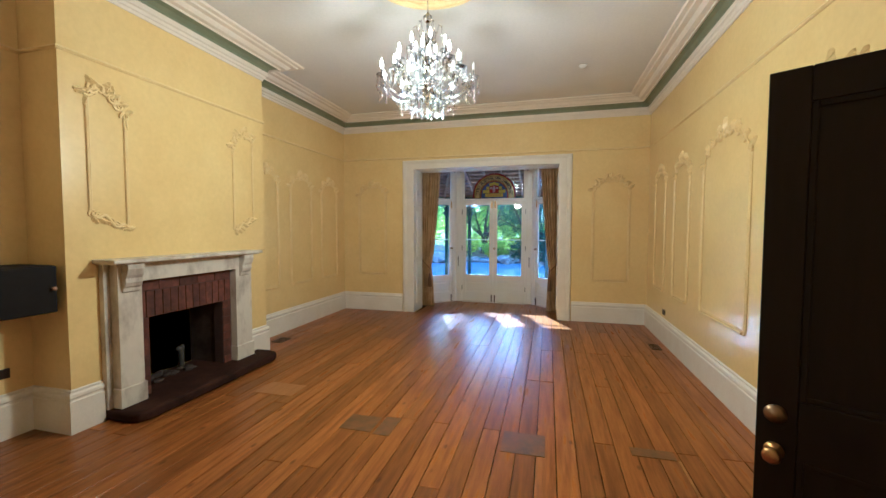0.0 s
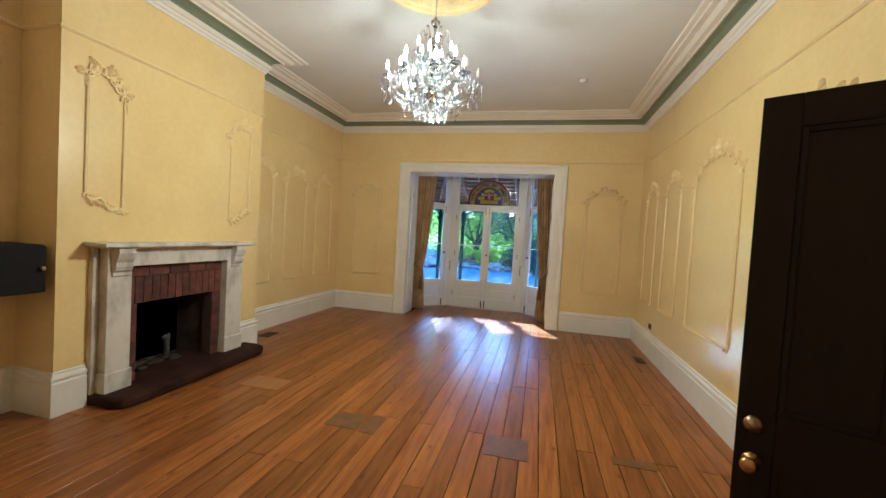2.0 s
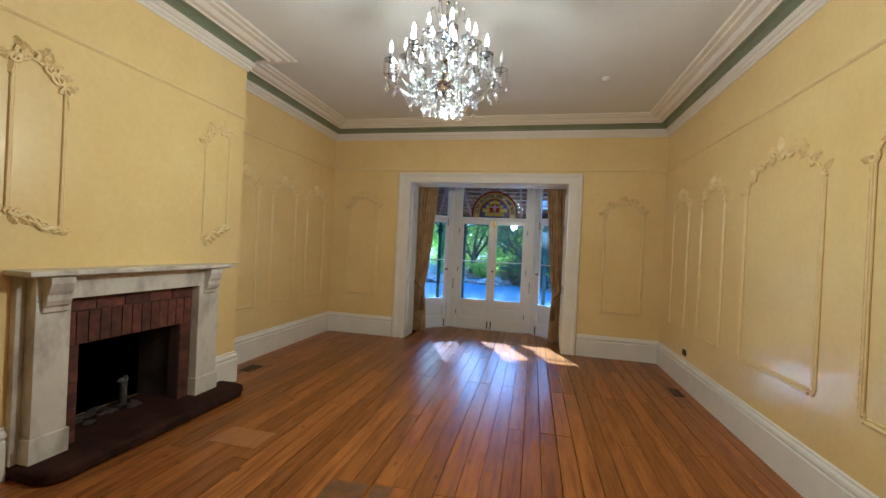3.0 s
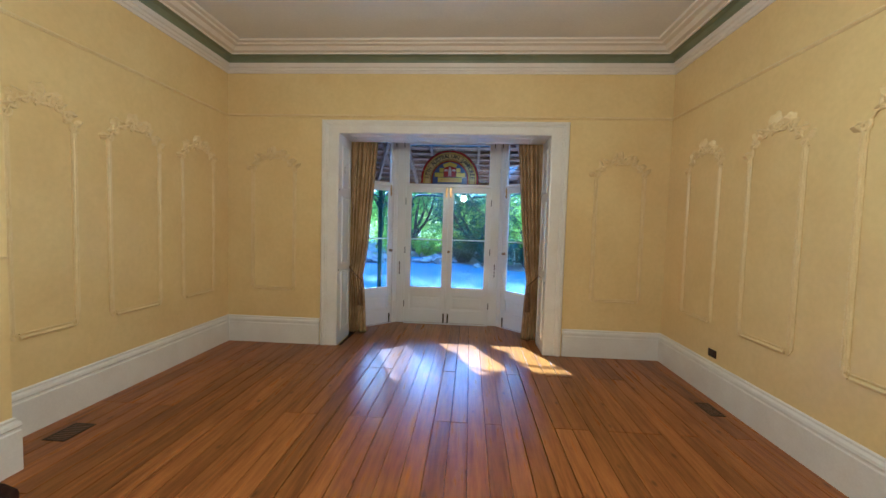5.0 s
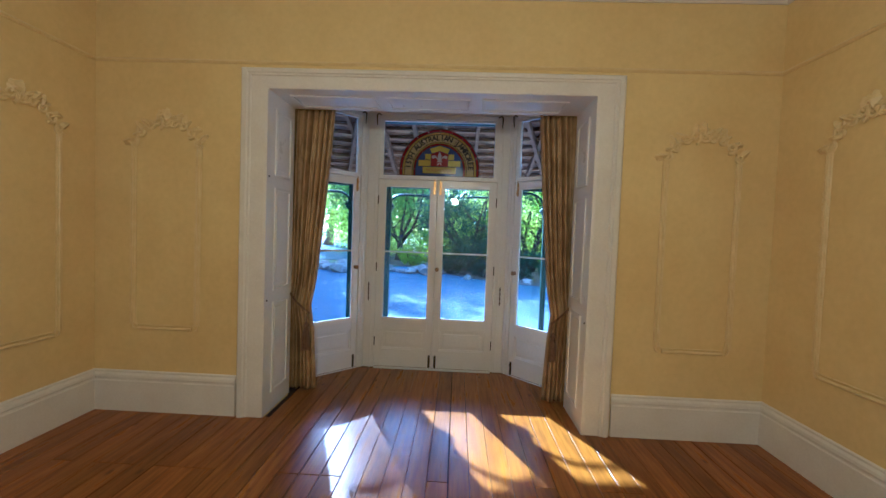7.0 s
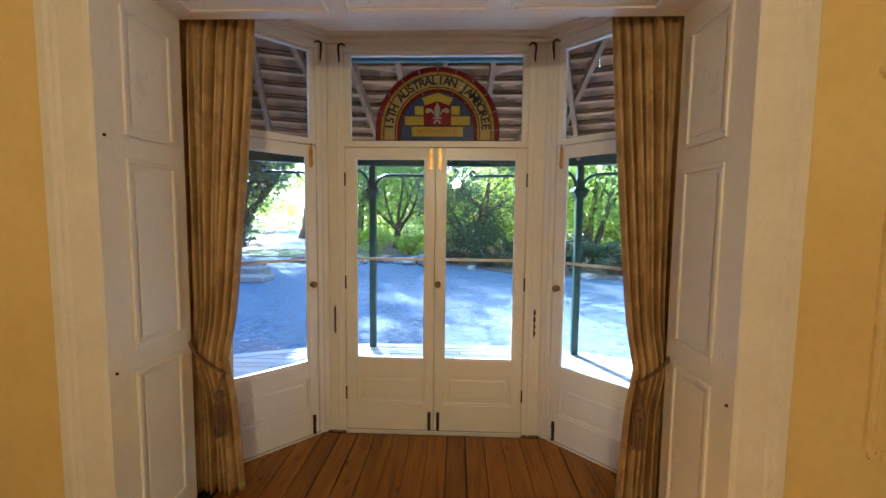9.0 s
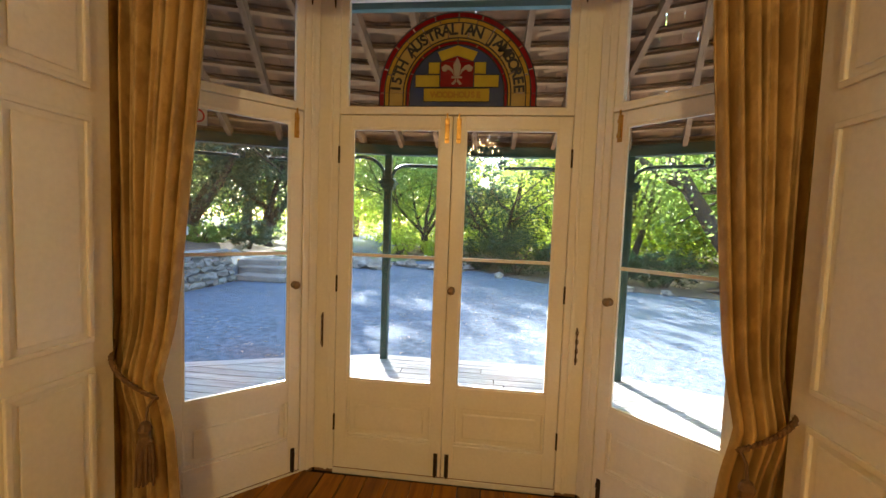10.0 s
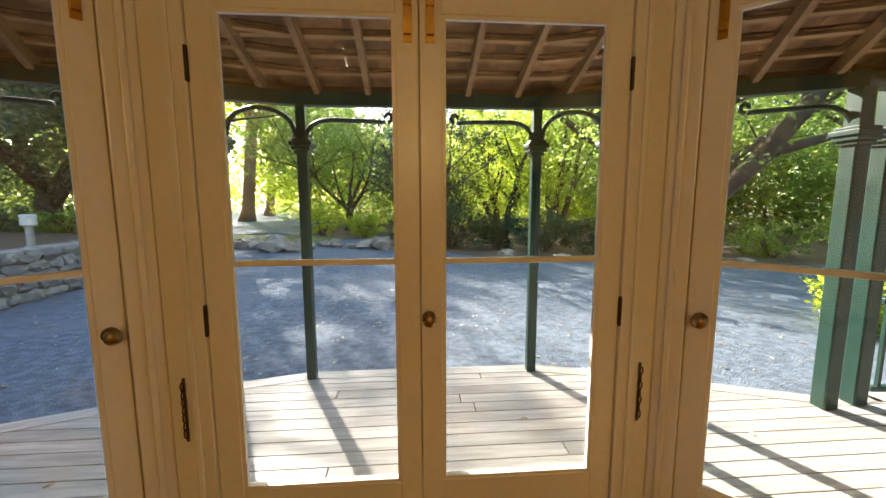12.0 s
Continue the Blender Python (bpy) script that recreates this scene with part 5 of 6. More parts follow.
GREEN_LBL = "dark green painted timber veranda post"
beam_z0, beam_z1 = 2.30, 2.39
ver = empty("veranda_beam", Matrix.Translation((0, 0, 0)), "dark green painted timber veranda beam", "beam", kind="structure")
full = [(-6.2, 8.5)] + POSTS + [(4.7, 9.75)]
for (xa, ya), (xb, yb) in zip(full, full[1:]):
    d = Vector((xb - xa, yb - ya))
    L = d.length
    part("beam", boxes((-0.02, L + 0.02, -0.045, 0.045, beam_z0, beam_z1 + 0.022)), M_POSTGREEN, ver, place=pose(xa, ya, 0, 0, 0, math.degrees(math.atan2(d.y, d.x))), bevel=0.004)
    # added board: keeps sun out above the beam and darkens the eave
    part("eave_board", boxes((-0.02, L + 0.02, 0.05, 0.07, beam_z1 - 0.01, beam_z1 + 0.085)), M_RAFTER, ver, "added dark timber board that blocks sun at the eave", place=pose(xa, ya, 0, 0, 0, math.degrees(math.atan2(d.y, d.x))))
for i, (x, y) in enumerate(POSTS):
    po = empty("veranda_post", Matrix.Translation((x, y, DECK)), GREEN_LBL, "post", "veranda posts")
    w = 0.042 if i < 6 else 0.06
    top = beam_z0 - DECK
    part("shaft", boxes((-w, w, -w, w, 0.0, 2.02)), M_POSTGREEN, po, bevel=0.012)
    part("capital", boxes((-w - 0.016, w + 0.016, -w - 0.016, w + 0.016, 2.0, 2.03), (-w - 0.034, w + 0.034, -w - 0.034, w + 0.034, 2.03, 2.065), (-w - 0.05, w + 0.05, -w - 0.05, w + 0.05, 2.065, 2.105), (-w - 0.03, w + 0.03, -w - 0.03, w + 0.03, 2.105, 2.13)), M_POSTGREEN, po, "moulded square capital", bevel=0.006)
    part("upper_shaft", boxes((-w * 0.9, w * 0.9, -w * 0.9, w * 0.9, 2.13, top)), M_POSTGREEN, po)
    for j in (i - 1, i + 1):
        if not 0 <= j < len(POSTS):
            continue
        d = Vector((POSTS[j][0] - x, POSTS[j][1] - y))
        ang = math.degrees(math.atan2(d.y, d.x))
        if d.length > 1.0:
            part("bracket", bracket(Matrix.Translation((0, 0, top)) @ pose(0, 0, 0, 0, 0, ang), 0.44 * d.length if d.length < 1.8 else 0.76), M_POSTGREEN, po, "curled green timber bracket", True)
        elif j > i and d.length > 0.4:
            bm = bmesh.new()
            L = d.length
            tube(bm, [(L / 2 - (L / 2 - 0.05) * math.cos(math.pi * q / 20), 0, -0.27 + 0.235 * math.sin(math.pi * q / 20) ** 0.8) for q in range(21)], 0.02, 8)
            bm.transform(Matrix.Translation((0, 0, top)) @ pose(0, 0, 0, 0, 0, ang))
            part("arch", bm, M_POSTGREEN, po, "small green timber arch", True)
for (x0, y0), (x1, y1) in ((POSTS[1], POSTS[2]), (POSTS[5], POSTS[6]), (POSTS[3], POSTS[4])):
    d = Vector((x1 - x0, y1 - y0))
    m = pose((x0 + x1) / 2, (y0 + y1) / 2, beam_z0, 0, 0, math.degrees(math.atan2(d.y, d.x)))
    bm = bmesh.new()
    for s in (-1, 1):
        tube(bm, [(s * 0.02, 0, -0.002), (s * 0.03, 0, -0.03), (s * 0.06, 0, -0.045), (s * 0.085, 0, -0.03), (s * 0.08, 0, -0.012)], 0.012, 6)
    bm.transform(m)
    part("drop_ornament", bm, M_POSTGREEN, ver, "small green drop ornament", True)
# railing at the end of the veranda
rl = empty("veranda_railing", Matrix.Translation((2.52, 10.0, DECK)), "green painted timber balustrade", "railing")
part("top_rail", boxes((0, 2.1, -0.035, 0.035, 0.80, 0.85)), M_POSTGREEN, rl, place=pose(0, 0, 0, 0, 0, -3), bevel=0.005)
part("bottom_rail", boxes((0, 2.1, -0.025, 0.025, 0.08, 0.12)), M_POSTGREEN, rl, place=pose(0, 0, 0, 0, 0, -3), bevel=0.004)
for k in range(17):
    part("baluster", boxes((-0.014, 0.014, -0.014, 0.014, 0.12, 0.80)), M_POSTGREEN, rl, place=pose(0.07 + k * 0.12, -0.003 - k * 0.0063, 0, 0, 0, -3))

# roof of the veranda: one slope for each facet, with rafters, battens and shingles
PITCH = 0.36
roof_mass = bmesh.new()
near_rows = []
roof = empty("veranda_roof", Matrix.Translation((0, 0, 0)), "timber shingle veranda roof on exposed rafters", "roof", kind="structure")


def roof_facet(ax, ay, bx, by, raf, detail, run=2.75):
    """A slope over the beam from a to b: local x along the beam, y towards the house, rising."""
    d = Vector((bx - ax, by - ay))
    L = d.length
    ang = math.atan2(d.y, d.x)
    # local +y points to the house
    m = Matrix.Translation((ax, ay, beam_z1)) @ Matrix.Rotation(ang, 4, "Z") @ Matrix.Scale(-1, 4, (0, 1, 0)) @ Matrix.Rotation(math.atan(PITCH), 4, "X")
    for x in raf:
        part("rafter", boxes((x - 0.022, x + 0.022, -0.08, run, -0.02, 0.08)), M_RAFTER, roof, place=m)
    y = -0.06
    while y < run:
        part("batten", boxes((-0.30 if detail else -0.05, L + (0.30 if detail else 0.05), y, y + 0.036, 0.082, 0.105)), M_BATTEN, roof, place=m)
        y += 0.205
    y = -0.10
    row = 0
    while y < run:
        x = -0.26 - 0.07 * (row % 2)
        while x < L + 0.26:
            w = random.uniform(0.10, 0.165)
            z = 0.108 + random.uniform(0, 0.006)
            q = (x + 0.0004, x + w - (random.uniform(0.003, 0.007) if random.random() < 0.1 else 0.0008), y + random.uniform(-0.012, 0.012), y + 0.30, z, z + 0.013)
            sh = bmesh.new()
            for v in box(sh, *q):
                v.co.z += 0.022 * (q[3] - v.co.y) / (q[3] - q[2])
            if detail and 0.1 < y < 1.7 and -0.1 < x < L and len(near_rows) < 290:
                o = part("shingle", sh, M_SHINGLE, roof, place=m)
                near_rows.append(o)
            else:
                for v in box(roof_mass, *q):
                    v.co.z += 0.022 * (q[3] - v.co.y) / (q[3] - q[2])
                    v.co = m @ v.co
                sh.free()
            x += w
        y += 0.205
        row += 1


roof_facet(-2.06, 10.78, -0.03, 10.78, [-0.28, 0.15, 0.57, 0.99, 1.41, 1.84, 2.27], True)
roof_facet(-4.22, 10.02, -2.06, 10.78, [0.1, 0.6, 1.1, 1.6], False, 2.85)
roof_facet(-0.03, 10.78, 2.16, 9.94, [0.6, 1.1, 1.6, 2.1], False, 2.85)
roof_facet(-6.2, 8.5, -4.22, 10.02, [0.3, 0.8, 1.3, 1.8, 2.3, 2.5], False, 0.9)
roof_facet(2.16, 9.94, 4.7, 9.75, [0.1, 0.6, 1.1, 1.6, 2.1], False, 2.1)
for (xa, ya), (xb, yb) in zip([(-2.75, 7.78), (-1.96, 8.60), (-0.265, 8.60)], [(-1.96, 8.60), (-0.265, 8.60), (0.52, 7.78)]):
    d = Vector((xb - xa, yb - ya))
    part("wall_plate", boxes((-0.02, d.length + 0.02, 0.0, 0.04, 2.80 if abs(d.y) < 0.1 else 2.92, 3.5)), M_TEAL, roof, "teal painted wall plate", place=pose(xa, ya, 0, 0, 0, math.degrees(math.atan2(d.y, d.x))))
o = part("shingle_mass", roof_mass, M_SHINGLES, roof)
o["kind"] = "stuff"
for (x, y, ang) in ((-4.4, 9.9, -52), (2.3, 9.95, -128)):
    part("hip_rafter", boxes((0, 3.0, -0.025, 0.025, -0.06, 0.08)), M_RAFTER, roof, place=pose(x, y, beam_z1, 0, 0, ang) @ pose(0, 0, 0, 0, -18.5, 0))

# ---- the yard ----
tagged(link("ground", boxes((-400, 400, -20, 700, -0.6, -0.30)), M_GRAVEL), "blue-grey gravel yard with scattered leaves", "ground", kind="structure")


def patch(name, outline, z, material, label, humps=0.0):
    bm = bmesh.new()
    prism(bm, outline, -0.33, z)
    return tagged(link(name, bm, material), label, "ground", kind="structure")


patch("lawn", [(-60, 29), (-3.4, 25.5), (-1.0, 22.0), (1.0, 19.6), (6, 17.8), (14, 16.5), (60, 14), (90, 120), (-90, 120)], -0.285, M_EARTH, "leafy earth under the garden trees")
patch("grass_strip", [(-11, 24.5), (-5.5, 24.2), (-4.0, 25.5), (-7, 27.5), (-13, 28)], -0.262, M_GRASS, "sunlit strip of garden grass")
patch("drive", [(-12, 28.5), (-6, 28.3), (-9, 45), (-22, 70), (-34, 70), (-17, 45)], -0.27, M_GRAVEL, "pale gravel drive between the trees")
# terrace held by a rubble wall on the west side
bm = bmesh.new()
ter = [(-8.25, 9.0, 0.5), (-8.25, 16.4, 0.5), (-9.4, 18.2, 0.55), (-12, 21, 0.7), (-22, 26, 1.3), (-60, 40, 3.0), (-60, 5, 3.0), (-20, 8, 1.4)]
top = [bm.verts.new(p) for p in ter]
low = [bm.verts.new((x, y, -0.5)) for x, y, z in ter]
cv = bm.verts.new((-16, 16, 1.0))
for i in range(len(ter)):
    j = (i + 1) % len(ter)
    bm.faces.new((top[i], top[j], cv))
    bm.faces.new((low[i], low[j], top[j], top[i]))
tagged(link("terrace", bm, M_EARTH), "brown leaf-littered earth terrace above the wall", "ground", kind="structure")
wall = tagged(link("retaining_wall", boxes((-8.24, -7.99, 9.0, 16.6, -0.32, 0.56)), M_STONEMORTAR), "low rubble stone retaining wall", "stone wall", kind="structure")
random.seed(11)
z = -0.30
row = 0
while z < 0.55:
    h = random.uniform(0.15, 0.25)
    y = 9.0
    while y < 16.6:
        w = random.uniform(0.18, 0.55)
        bm = bmesh.new()
        blob(bm, (0, 0, random.uniform(-0.03, 0.03)), 0.5, 0.22, w * 1.08, h * random.uniform(1.0, 1.45), 0.6, 2, y * 3 + row)
        part("stone", bm, M_STONE, wall, place=Matrix.Translation((-8.0, y + w / 2, z + h / 2)))
        y += w
    z += h * 0.93
    row += 1
for i in range(13):
    bm = boxes((-0.2, 0.2, -0.27, 0.27, 0, 0.09))
    part("coping_stone", bm, M_STONE, wall, place=pose(-8.12, 9.35 + i * 0.565, 0.55, 0, 0, random.uniform(-3, 3)), bevel=0.02)
for k, (x, y, w, d, h) in enumerate(((-7.3, 17.2, 1.5, 0.7, 0.17), (-7.6, 17.75, 1.4, 0.6, 0.34), (-8.0, 18.3, 1.4, 0.6, 0.5))):
    tagged(link("stone_step", boxes((x - w / 2, x + w / 2, y - d / 2, y + d / 2, -0.3, -0.3 + h)), M_ROCK, bevel=0.03), "rough reddish stone garden step", "step", "garden steps")


def rock(x, y, s, z=-0.3, sq=0.6):
    bm = bmesh.new()
    blob(bm, (0, 0, 0), s, random.uniform(0.9, 1.5), random.uniform(0.7, 1.1), sq, 0.7, 2, x * 3 + y)
    for v in bm.verts:
        v.co.x = round(v.co.x / (s * 0.18)) * s * 0.18 * 0.6 + v.co.x * 0.4
    return tagged(link("garden_rock", bm, M_ROCK, place=pose(x, y, z + s * sq * 0.55, 0, 0, random.uniform(0, 180))), "weathered sandstone rock edging the garden bed", "rock", "garden rocks")


random.seed(5)
for i in range(17):
    rock(-7.6 + i * 0.40 + random.uniform(-0.1, 0.1), 22.5 + 0.9 * math.sin(i * 1.7) * 0.4 + random.uniform(-0.3, 0.3), random.uniform(0.16, 0.42))
for x, y, s in ((-2.2, 21.9, 0.5), (-2.9, 22.1, 0.3), (-5.9, 21.6, 0.55), (-5.2, 21.3, 0.32), (1.9, 19.8, 0.22), (-0.4, 20.6, 0.2), (3.3, 18.7, 0.22), (4.4, 18.4, 0.16), (8.0, 17.4, 0.2)):
    rock(x, y, s)
bl = empty("bollard_lamp", Matrix.Translation((-9.1, 16.2, 0.5)), "grey bollard garden lamp with a pale head", "lamp")
bm = bmesh.new()
lathe(bm, [(0.07, 0), (0.07, 0.45), (0.06, 0.47)], 12)
part("column", bm, M_STONE, bl)
bm = bmesh.new()
lathe(bm, [(0.09, 0.47), (0.14, 0.50), (0.13, 0.66), (0.15, 0.67), (0.13, 0.71), (0.0, 0.72)], 12)
part("head", bm, M_LAMPWHITE, bl, "pale square lamp head")


# ---- trees ----
def leaf_cloud(bm, c, radii, count, size, rng, hollow=0.45):
    """Scatters small folded leaves in uneven clumps through an ellipsoid."""
    clumps = []
    for _ in range(max(6, count // 70)):
        while True:
            v = Vector((rng.uniform(-1, 1), rng.uniform(-1, 1), rng.uniform(-1, 1)))
            if hollow < v.length < 1:
                break
        clumps.append((Vector((v.x * radii[0], v.y * radii[1], v.z * radii[2])) + Vector(c), rng.uniform(0.16, 0.34) * min(radii)))
    verts, faces = [], []
    for i in range(count):
        cc, cr = clumps[i % len(clumps)]
        p = cc + Vector((rng.gauss(0, 1), rng.gauss(0, 1), rng.gauss(0, 0.75))) * cr * 0.6
        d = Vector((rng.uniform(-1, 1), rng.uniform(-1, 1), rng.uniform(-0.8, 0.5))).normalized()
        s = d.orthogonal().normalized()
        s = Matrix.Rotation(rng.uniform(0, 6.28), 3, d) @ s
        L = size * rng.uniform(0.6, 1.4)
        a, b = p - d * L * 0.5, p + d * L * 0.5
        l, r = p + s * L * 0.27, p - s * L * 0.27
        k = len(verts)
        verts += [a, l, b, r]
        faces += [(k, k + 1, k + 2), (k, k + 2, k + 3)]
    return verts, faces


def leaf_mesh(name, chunks, material, parent=None):
    vs, fs = [], []
    for v, f in chunks:
        k = len(vs)
        vs += v
        fs += [tuple(i + k for i in q) for q in f]
    me = bpy.data.meshes.new(name)
    me.from_pydata([tuple(v) for v in vs], [], fs)
    me.materials.append(material)
    ob = new(name, me)
    if parent is not None:
        ob.parent = parent
    return ob


def limb(bm, p0, direction, length, r0, rng, depth, ends, seg=8, droop=0.0):
    pts, rad = [Vector(p0)], [r0]
    d = Vector(direction).normalized()
    n = 6
    for i in range(n):
        d = (d + Vector((rng.uniform(-1, 1), rng.uniform(-1, 1), rng.uniform(-0.5, 0.8) - droop)) * 0.16).normalized()
        pts.append(pts[-1] + d * length / n)
        rad.append(r0 * (1 - 0.7 * (i + 1) / n))
    tube(bm, pts, rad, seg)
    if depth:
        for i in (2, 3, 4, 5):
            a = rng.uniform(0, 6.28)
            side = d.orthogonal().normalized()
            side = Matrix.Rotation(a, 3, d) @ side
            limb(bm, pts[i], (d + side * rng.uniform(0.7, 1.2)), length * rng.uniform(0.45, 0.65), rad[i] * 0.65, rng, depth - 1, ends, max(5, seg - 2), droop)
    else:
        ends.append(pts[-1])
        ends.append(pts[3])


def tree(x, y, z, height, crown, trunk_r, leaves, size, material, bark, label, seed, stems=1, clear=0.35, spread=0.4, depth=1, category="tree"):
    rng = random.Random(seed)
    leaves, size = int(leaves * 2.2), size * 0.66
    t_ = empty("tree" if category == "tree" else "shrub", Matrix.Translation((x, y, z)), label, category)
    bm = bmesh.new()
    ends = []
    for s in range(stems):
        a = 6.28 * s / stems + rng.uniform(-0.4, 0.4)
        lean = spread * (0.25 if stems == 1 else 1.0)
        d = Vector((lean * math.cos(a), lean * math.sin(a), 1))
        base = Vector((0.5 * trunk_r * math.cos(a) * (stems > 1), 0.5 * trunk_r * math.sin(a) * (stems > 1), -0.1))
        if stems == 1:
            top_ = base + d * height * clear
            tube(bm, [base, base + d * height * clear * 0.12 + Vector((0.02, 0, 0)), base + d * height * clear * 0.55, top_], [trunk_r * 1.5, trunk_r, trunk_r * 0.9, trunk_r * 0.8], 12)
            for k in range(5):
                b = 6.28 * k / 5 + rng.uniform(-0.4, 0.4)
                limb(bm, top_ - Vector((0, 0, rng.uniform(0, 0.12) * height)), (math.cos(b) * 0.75, math.sin(b) * 0.75, rng.uniform(0.5, 1.2)), height * (0.9 - clear), trunk_r * 0.5, rng, depth, ends)
        else:
            limb(bm, base, d, height * 0.8, trunk_r, rng, depth, ends, 10)
    part("trunk", bm, bark, t_, smooth=True)
    chunks = []
    per = int(leaves * 0.45 / max(1, len(ends)))
    for e in ends:
        e = Vector((max(-crown[0], min(crown[0], e.x)), max(-crown[1], min(crown[1], e.y)), min(e.z, height)))
        chunks.append(leaf_cloud(None, e, (crown[0] * 0.34, crown[1] * 0.34, crown[2] * 0.26), per, size, rng, 0.0))
    chunks.append(leaf_cloud(None, (0, 0, height - crown[2]), crown, int(leaves * 0.55), size, rng))
    leaf_mesh("crown", chunks, material, t_)
    return t_


RED = "tall garden tree with pale reddish trunk and leaves coloured as sunlit"
tree(6.9, 19.3, -0.3, 12.5, (7.0, 5.0, 4.8), 0.60, 30000, 0.17, M_LEAFMID, M_BARK, "huge spreading old tree with many heavy grey limbs", 3, clear=0.15, spread=0.3, depth=2)
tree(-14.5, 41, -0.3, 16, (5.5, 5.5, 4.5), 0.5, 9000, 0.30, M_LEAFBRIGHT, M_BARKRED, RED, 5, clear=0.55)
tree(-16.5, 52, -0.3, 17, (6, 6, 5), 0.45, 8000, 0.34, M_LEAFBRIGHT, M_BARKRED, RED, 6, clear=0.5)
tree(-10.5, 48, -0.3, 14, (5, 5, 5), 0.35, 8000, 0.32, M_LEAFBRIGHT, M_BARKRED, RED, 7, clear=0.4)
tree(-4.8, 30.7, -0.3, 7.0, (3.2, 2.6, 3.3), 0.24, 10000, 0.17, M_LEAFMID, M_BARK, "rounded dense green garden tree", 8, clear=0.25)
tree(-7.9, 33.5, -0.3, 9.0, (3.0, 3.0, 3.2), 0.22, 7000, 0.22, M_LEAFMID, M_BARK, "slender green garden tree", 18, clear=0.4)
tree(-0.2, 25.0, -0.3, 6.2, (2.3, 2.3, 3.0), 0.2, 12000, 0.15, M_LEAFDARK, M_BARK, "tall dark dense evergreen tree", 9, clear=0.12)
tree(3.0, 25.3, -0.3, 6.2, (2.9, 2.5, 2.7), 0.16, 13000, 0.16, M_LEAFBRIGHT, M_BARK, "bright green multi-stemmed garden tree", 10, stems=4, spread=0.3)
tree(6.0, 26.6, -0.3, 8.5, (3.2, 2.8, 3.6), 0.18, 11000, 0.17, M_LEAFMID, M_BARK, "green multi-stemmed garden tree", 11, stems=4, spread=0.3)
tree(12.5, 26, -0.3, 9.5, (4.5, 4.0, 4.5), 0.25, 11000, 0.2, M_LEAFMID, M_BARK, "broad dark green garden tree", 12)
tree(17.0, 20, -0.3, 10.5, (5, 5, 5), 0.3, 11000, 0.2, M_LEAFMID, M_BARK, "broad green garden tree", 13)
tree(14.5, 14.5, -0.3, 8, (3.5, 3.5, 3.8), 0.22, 9000, 0.17, M_LEAFMID, M_BARK, "leafy green garden tree", 14)
tree(-13.2, 21.5, 0.7, 10.0, (4.0, 3.6, 4.9), 0.38, 34000, 0.19, M_LEAFCONE, M_BARK, "large dark conifer with sweeping limbs", 15, clear=0.15)
tree(-10.7, 22.9, 0.5, 7.5, (2.3, 2.3, 3.4), 0.28, 20000, 0.17, M_LEAFCONE, M_BARK, "dark leaning conifer on the terrace", 16, clear=0.2, spread=0.9)
tree(-20, 24.0, 1.2, 11, (4, 4, 4.5), 0.35, 9000, 0.2, M_LEAFMID, M_BARK, "old garden tree with dark trunk", 17, stems=3, spread=0.35)
tree(-24, 19.0, 1.5, 11, (4, 4, 4.5), 0.3, 9000, 0.2, M_LEAFMID, M_BARK, "old garden tree with dark trunk", 19, stems=2, spread=0.35)
tree(-16.5, 13.2, 1.1, 7, (2.2, 2.2, 3.4), 0.2, 8000, 0.15, M_LEAFCONE, M_BARK, "dark green conifer on the terrace", 20, clear=0.1)
# placed and sized on the sun's path to cast shade on the west deck
tree(-16.7, 31, 0.2, 16.0, (4.0, 3.6, 6.4), 0.3, 24000, 0.24, M_LEAFMID, M_BARK, "tall green tree placed to shade the west deck", 21, clear=0.4)
random.seed(21)
SH = "low dense evergreen shrub in the garden bed"
# middle shrubs use the dark leaves, so understory shade is in the colour
for i, (x, y, h, w, mt) in enumerate(((-1.2, 22.6, 1.5, 1.0, M_LEAFDARK), (0.3, 21.6, 1.7, 1.1, M_LEAFDARK), (1.9, 21.2, 1.3, 1.1, M_LEAFDARK), (3.4, 20.6, 1.4, 1.2, M_LEAFDARK), (5.0, 20.0, 1.3, 1.2, M_LEAFDARK),
                                      (8.4, 20.2, 1.0, 1.0, M_LEAFDARK), (9.8, 18.5, 1.1, 1.2, M_LEAFMID), (11.8, 17.6, 1.4, 1.4, M_LEAFMID), (13.6, 16.6, 1.2, 1.2, M_LEAFBRIGHT), (-3.4, 26.5, 1.2, 1.1, M_LEAFBRIGHT), (-5.6, 27.5, 1.4, 1.2, M_LEAFBRIGHT),
                                      (-9.3, 19.6, 1.0, 1.2, M_LEAFCONE), (-10.6, 18.9, 0.8, 1.2, M_LEAFMID), (-12.4, 18.5, 0.9, 1.3, M_LEAFCONE), (5.2, 12.2, 1.0, 0.7, M_LEAFBRIGHT), (6.0, 11.0, 1.1, 0.8, M_LEAFBRIGHT))):
    zz = -0.3 if x > -8.5 else 0.5
    tree(x, y, zz, h, (w, w * 0.8, h * 0.5), 0.04, 3200, 0.11, mt, M_BARK, SH, 40 + i, stems=4, spread=0.5, depth=0, category="shrub")
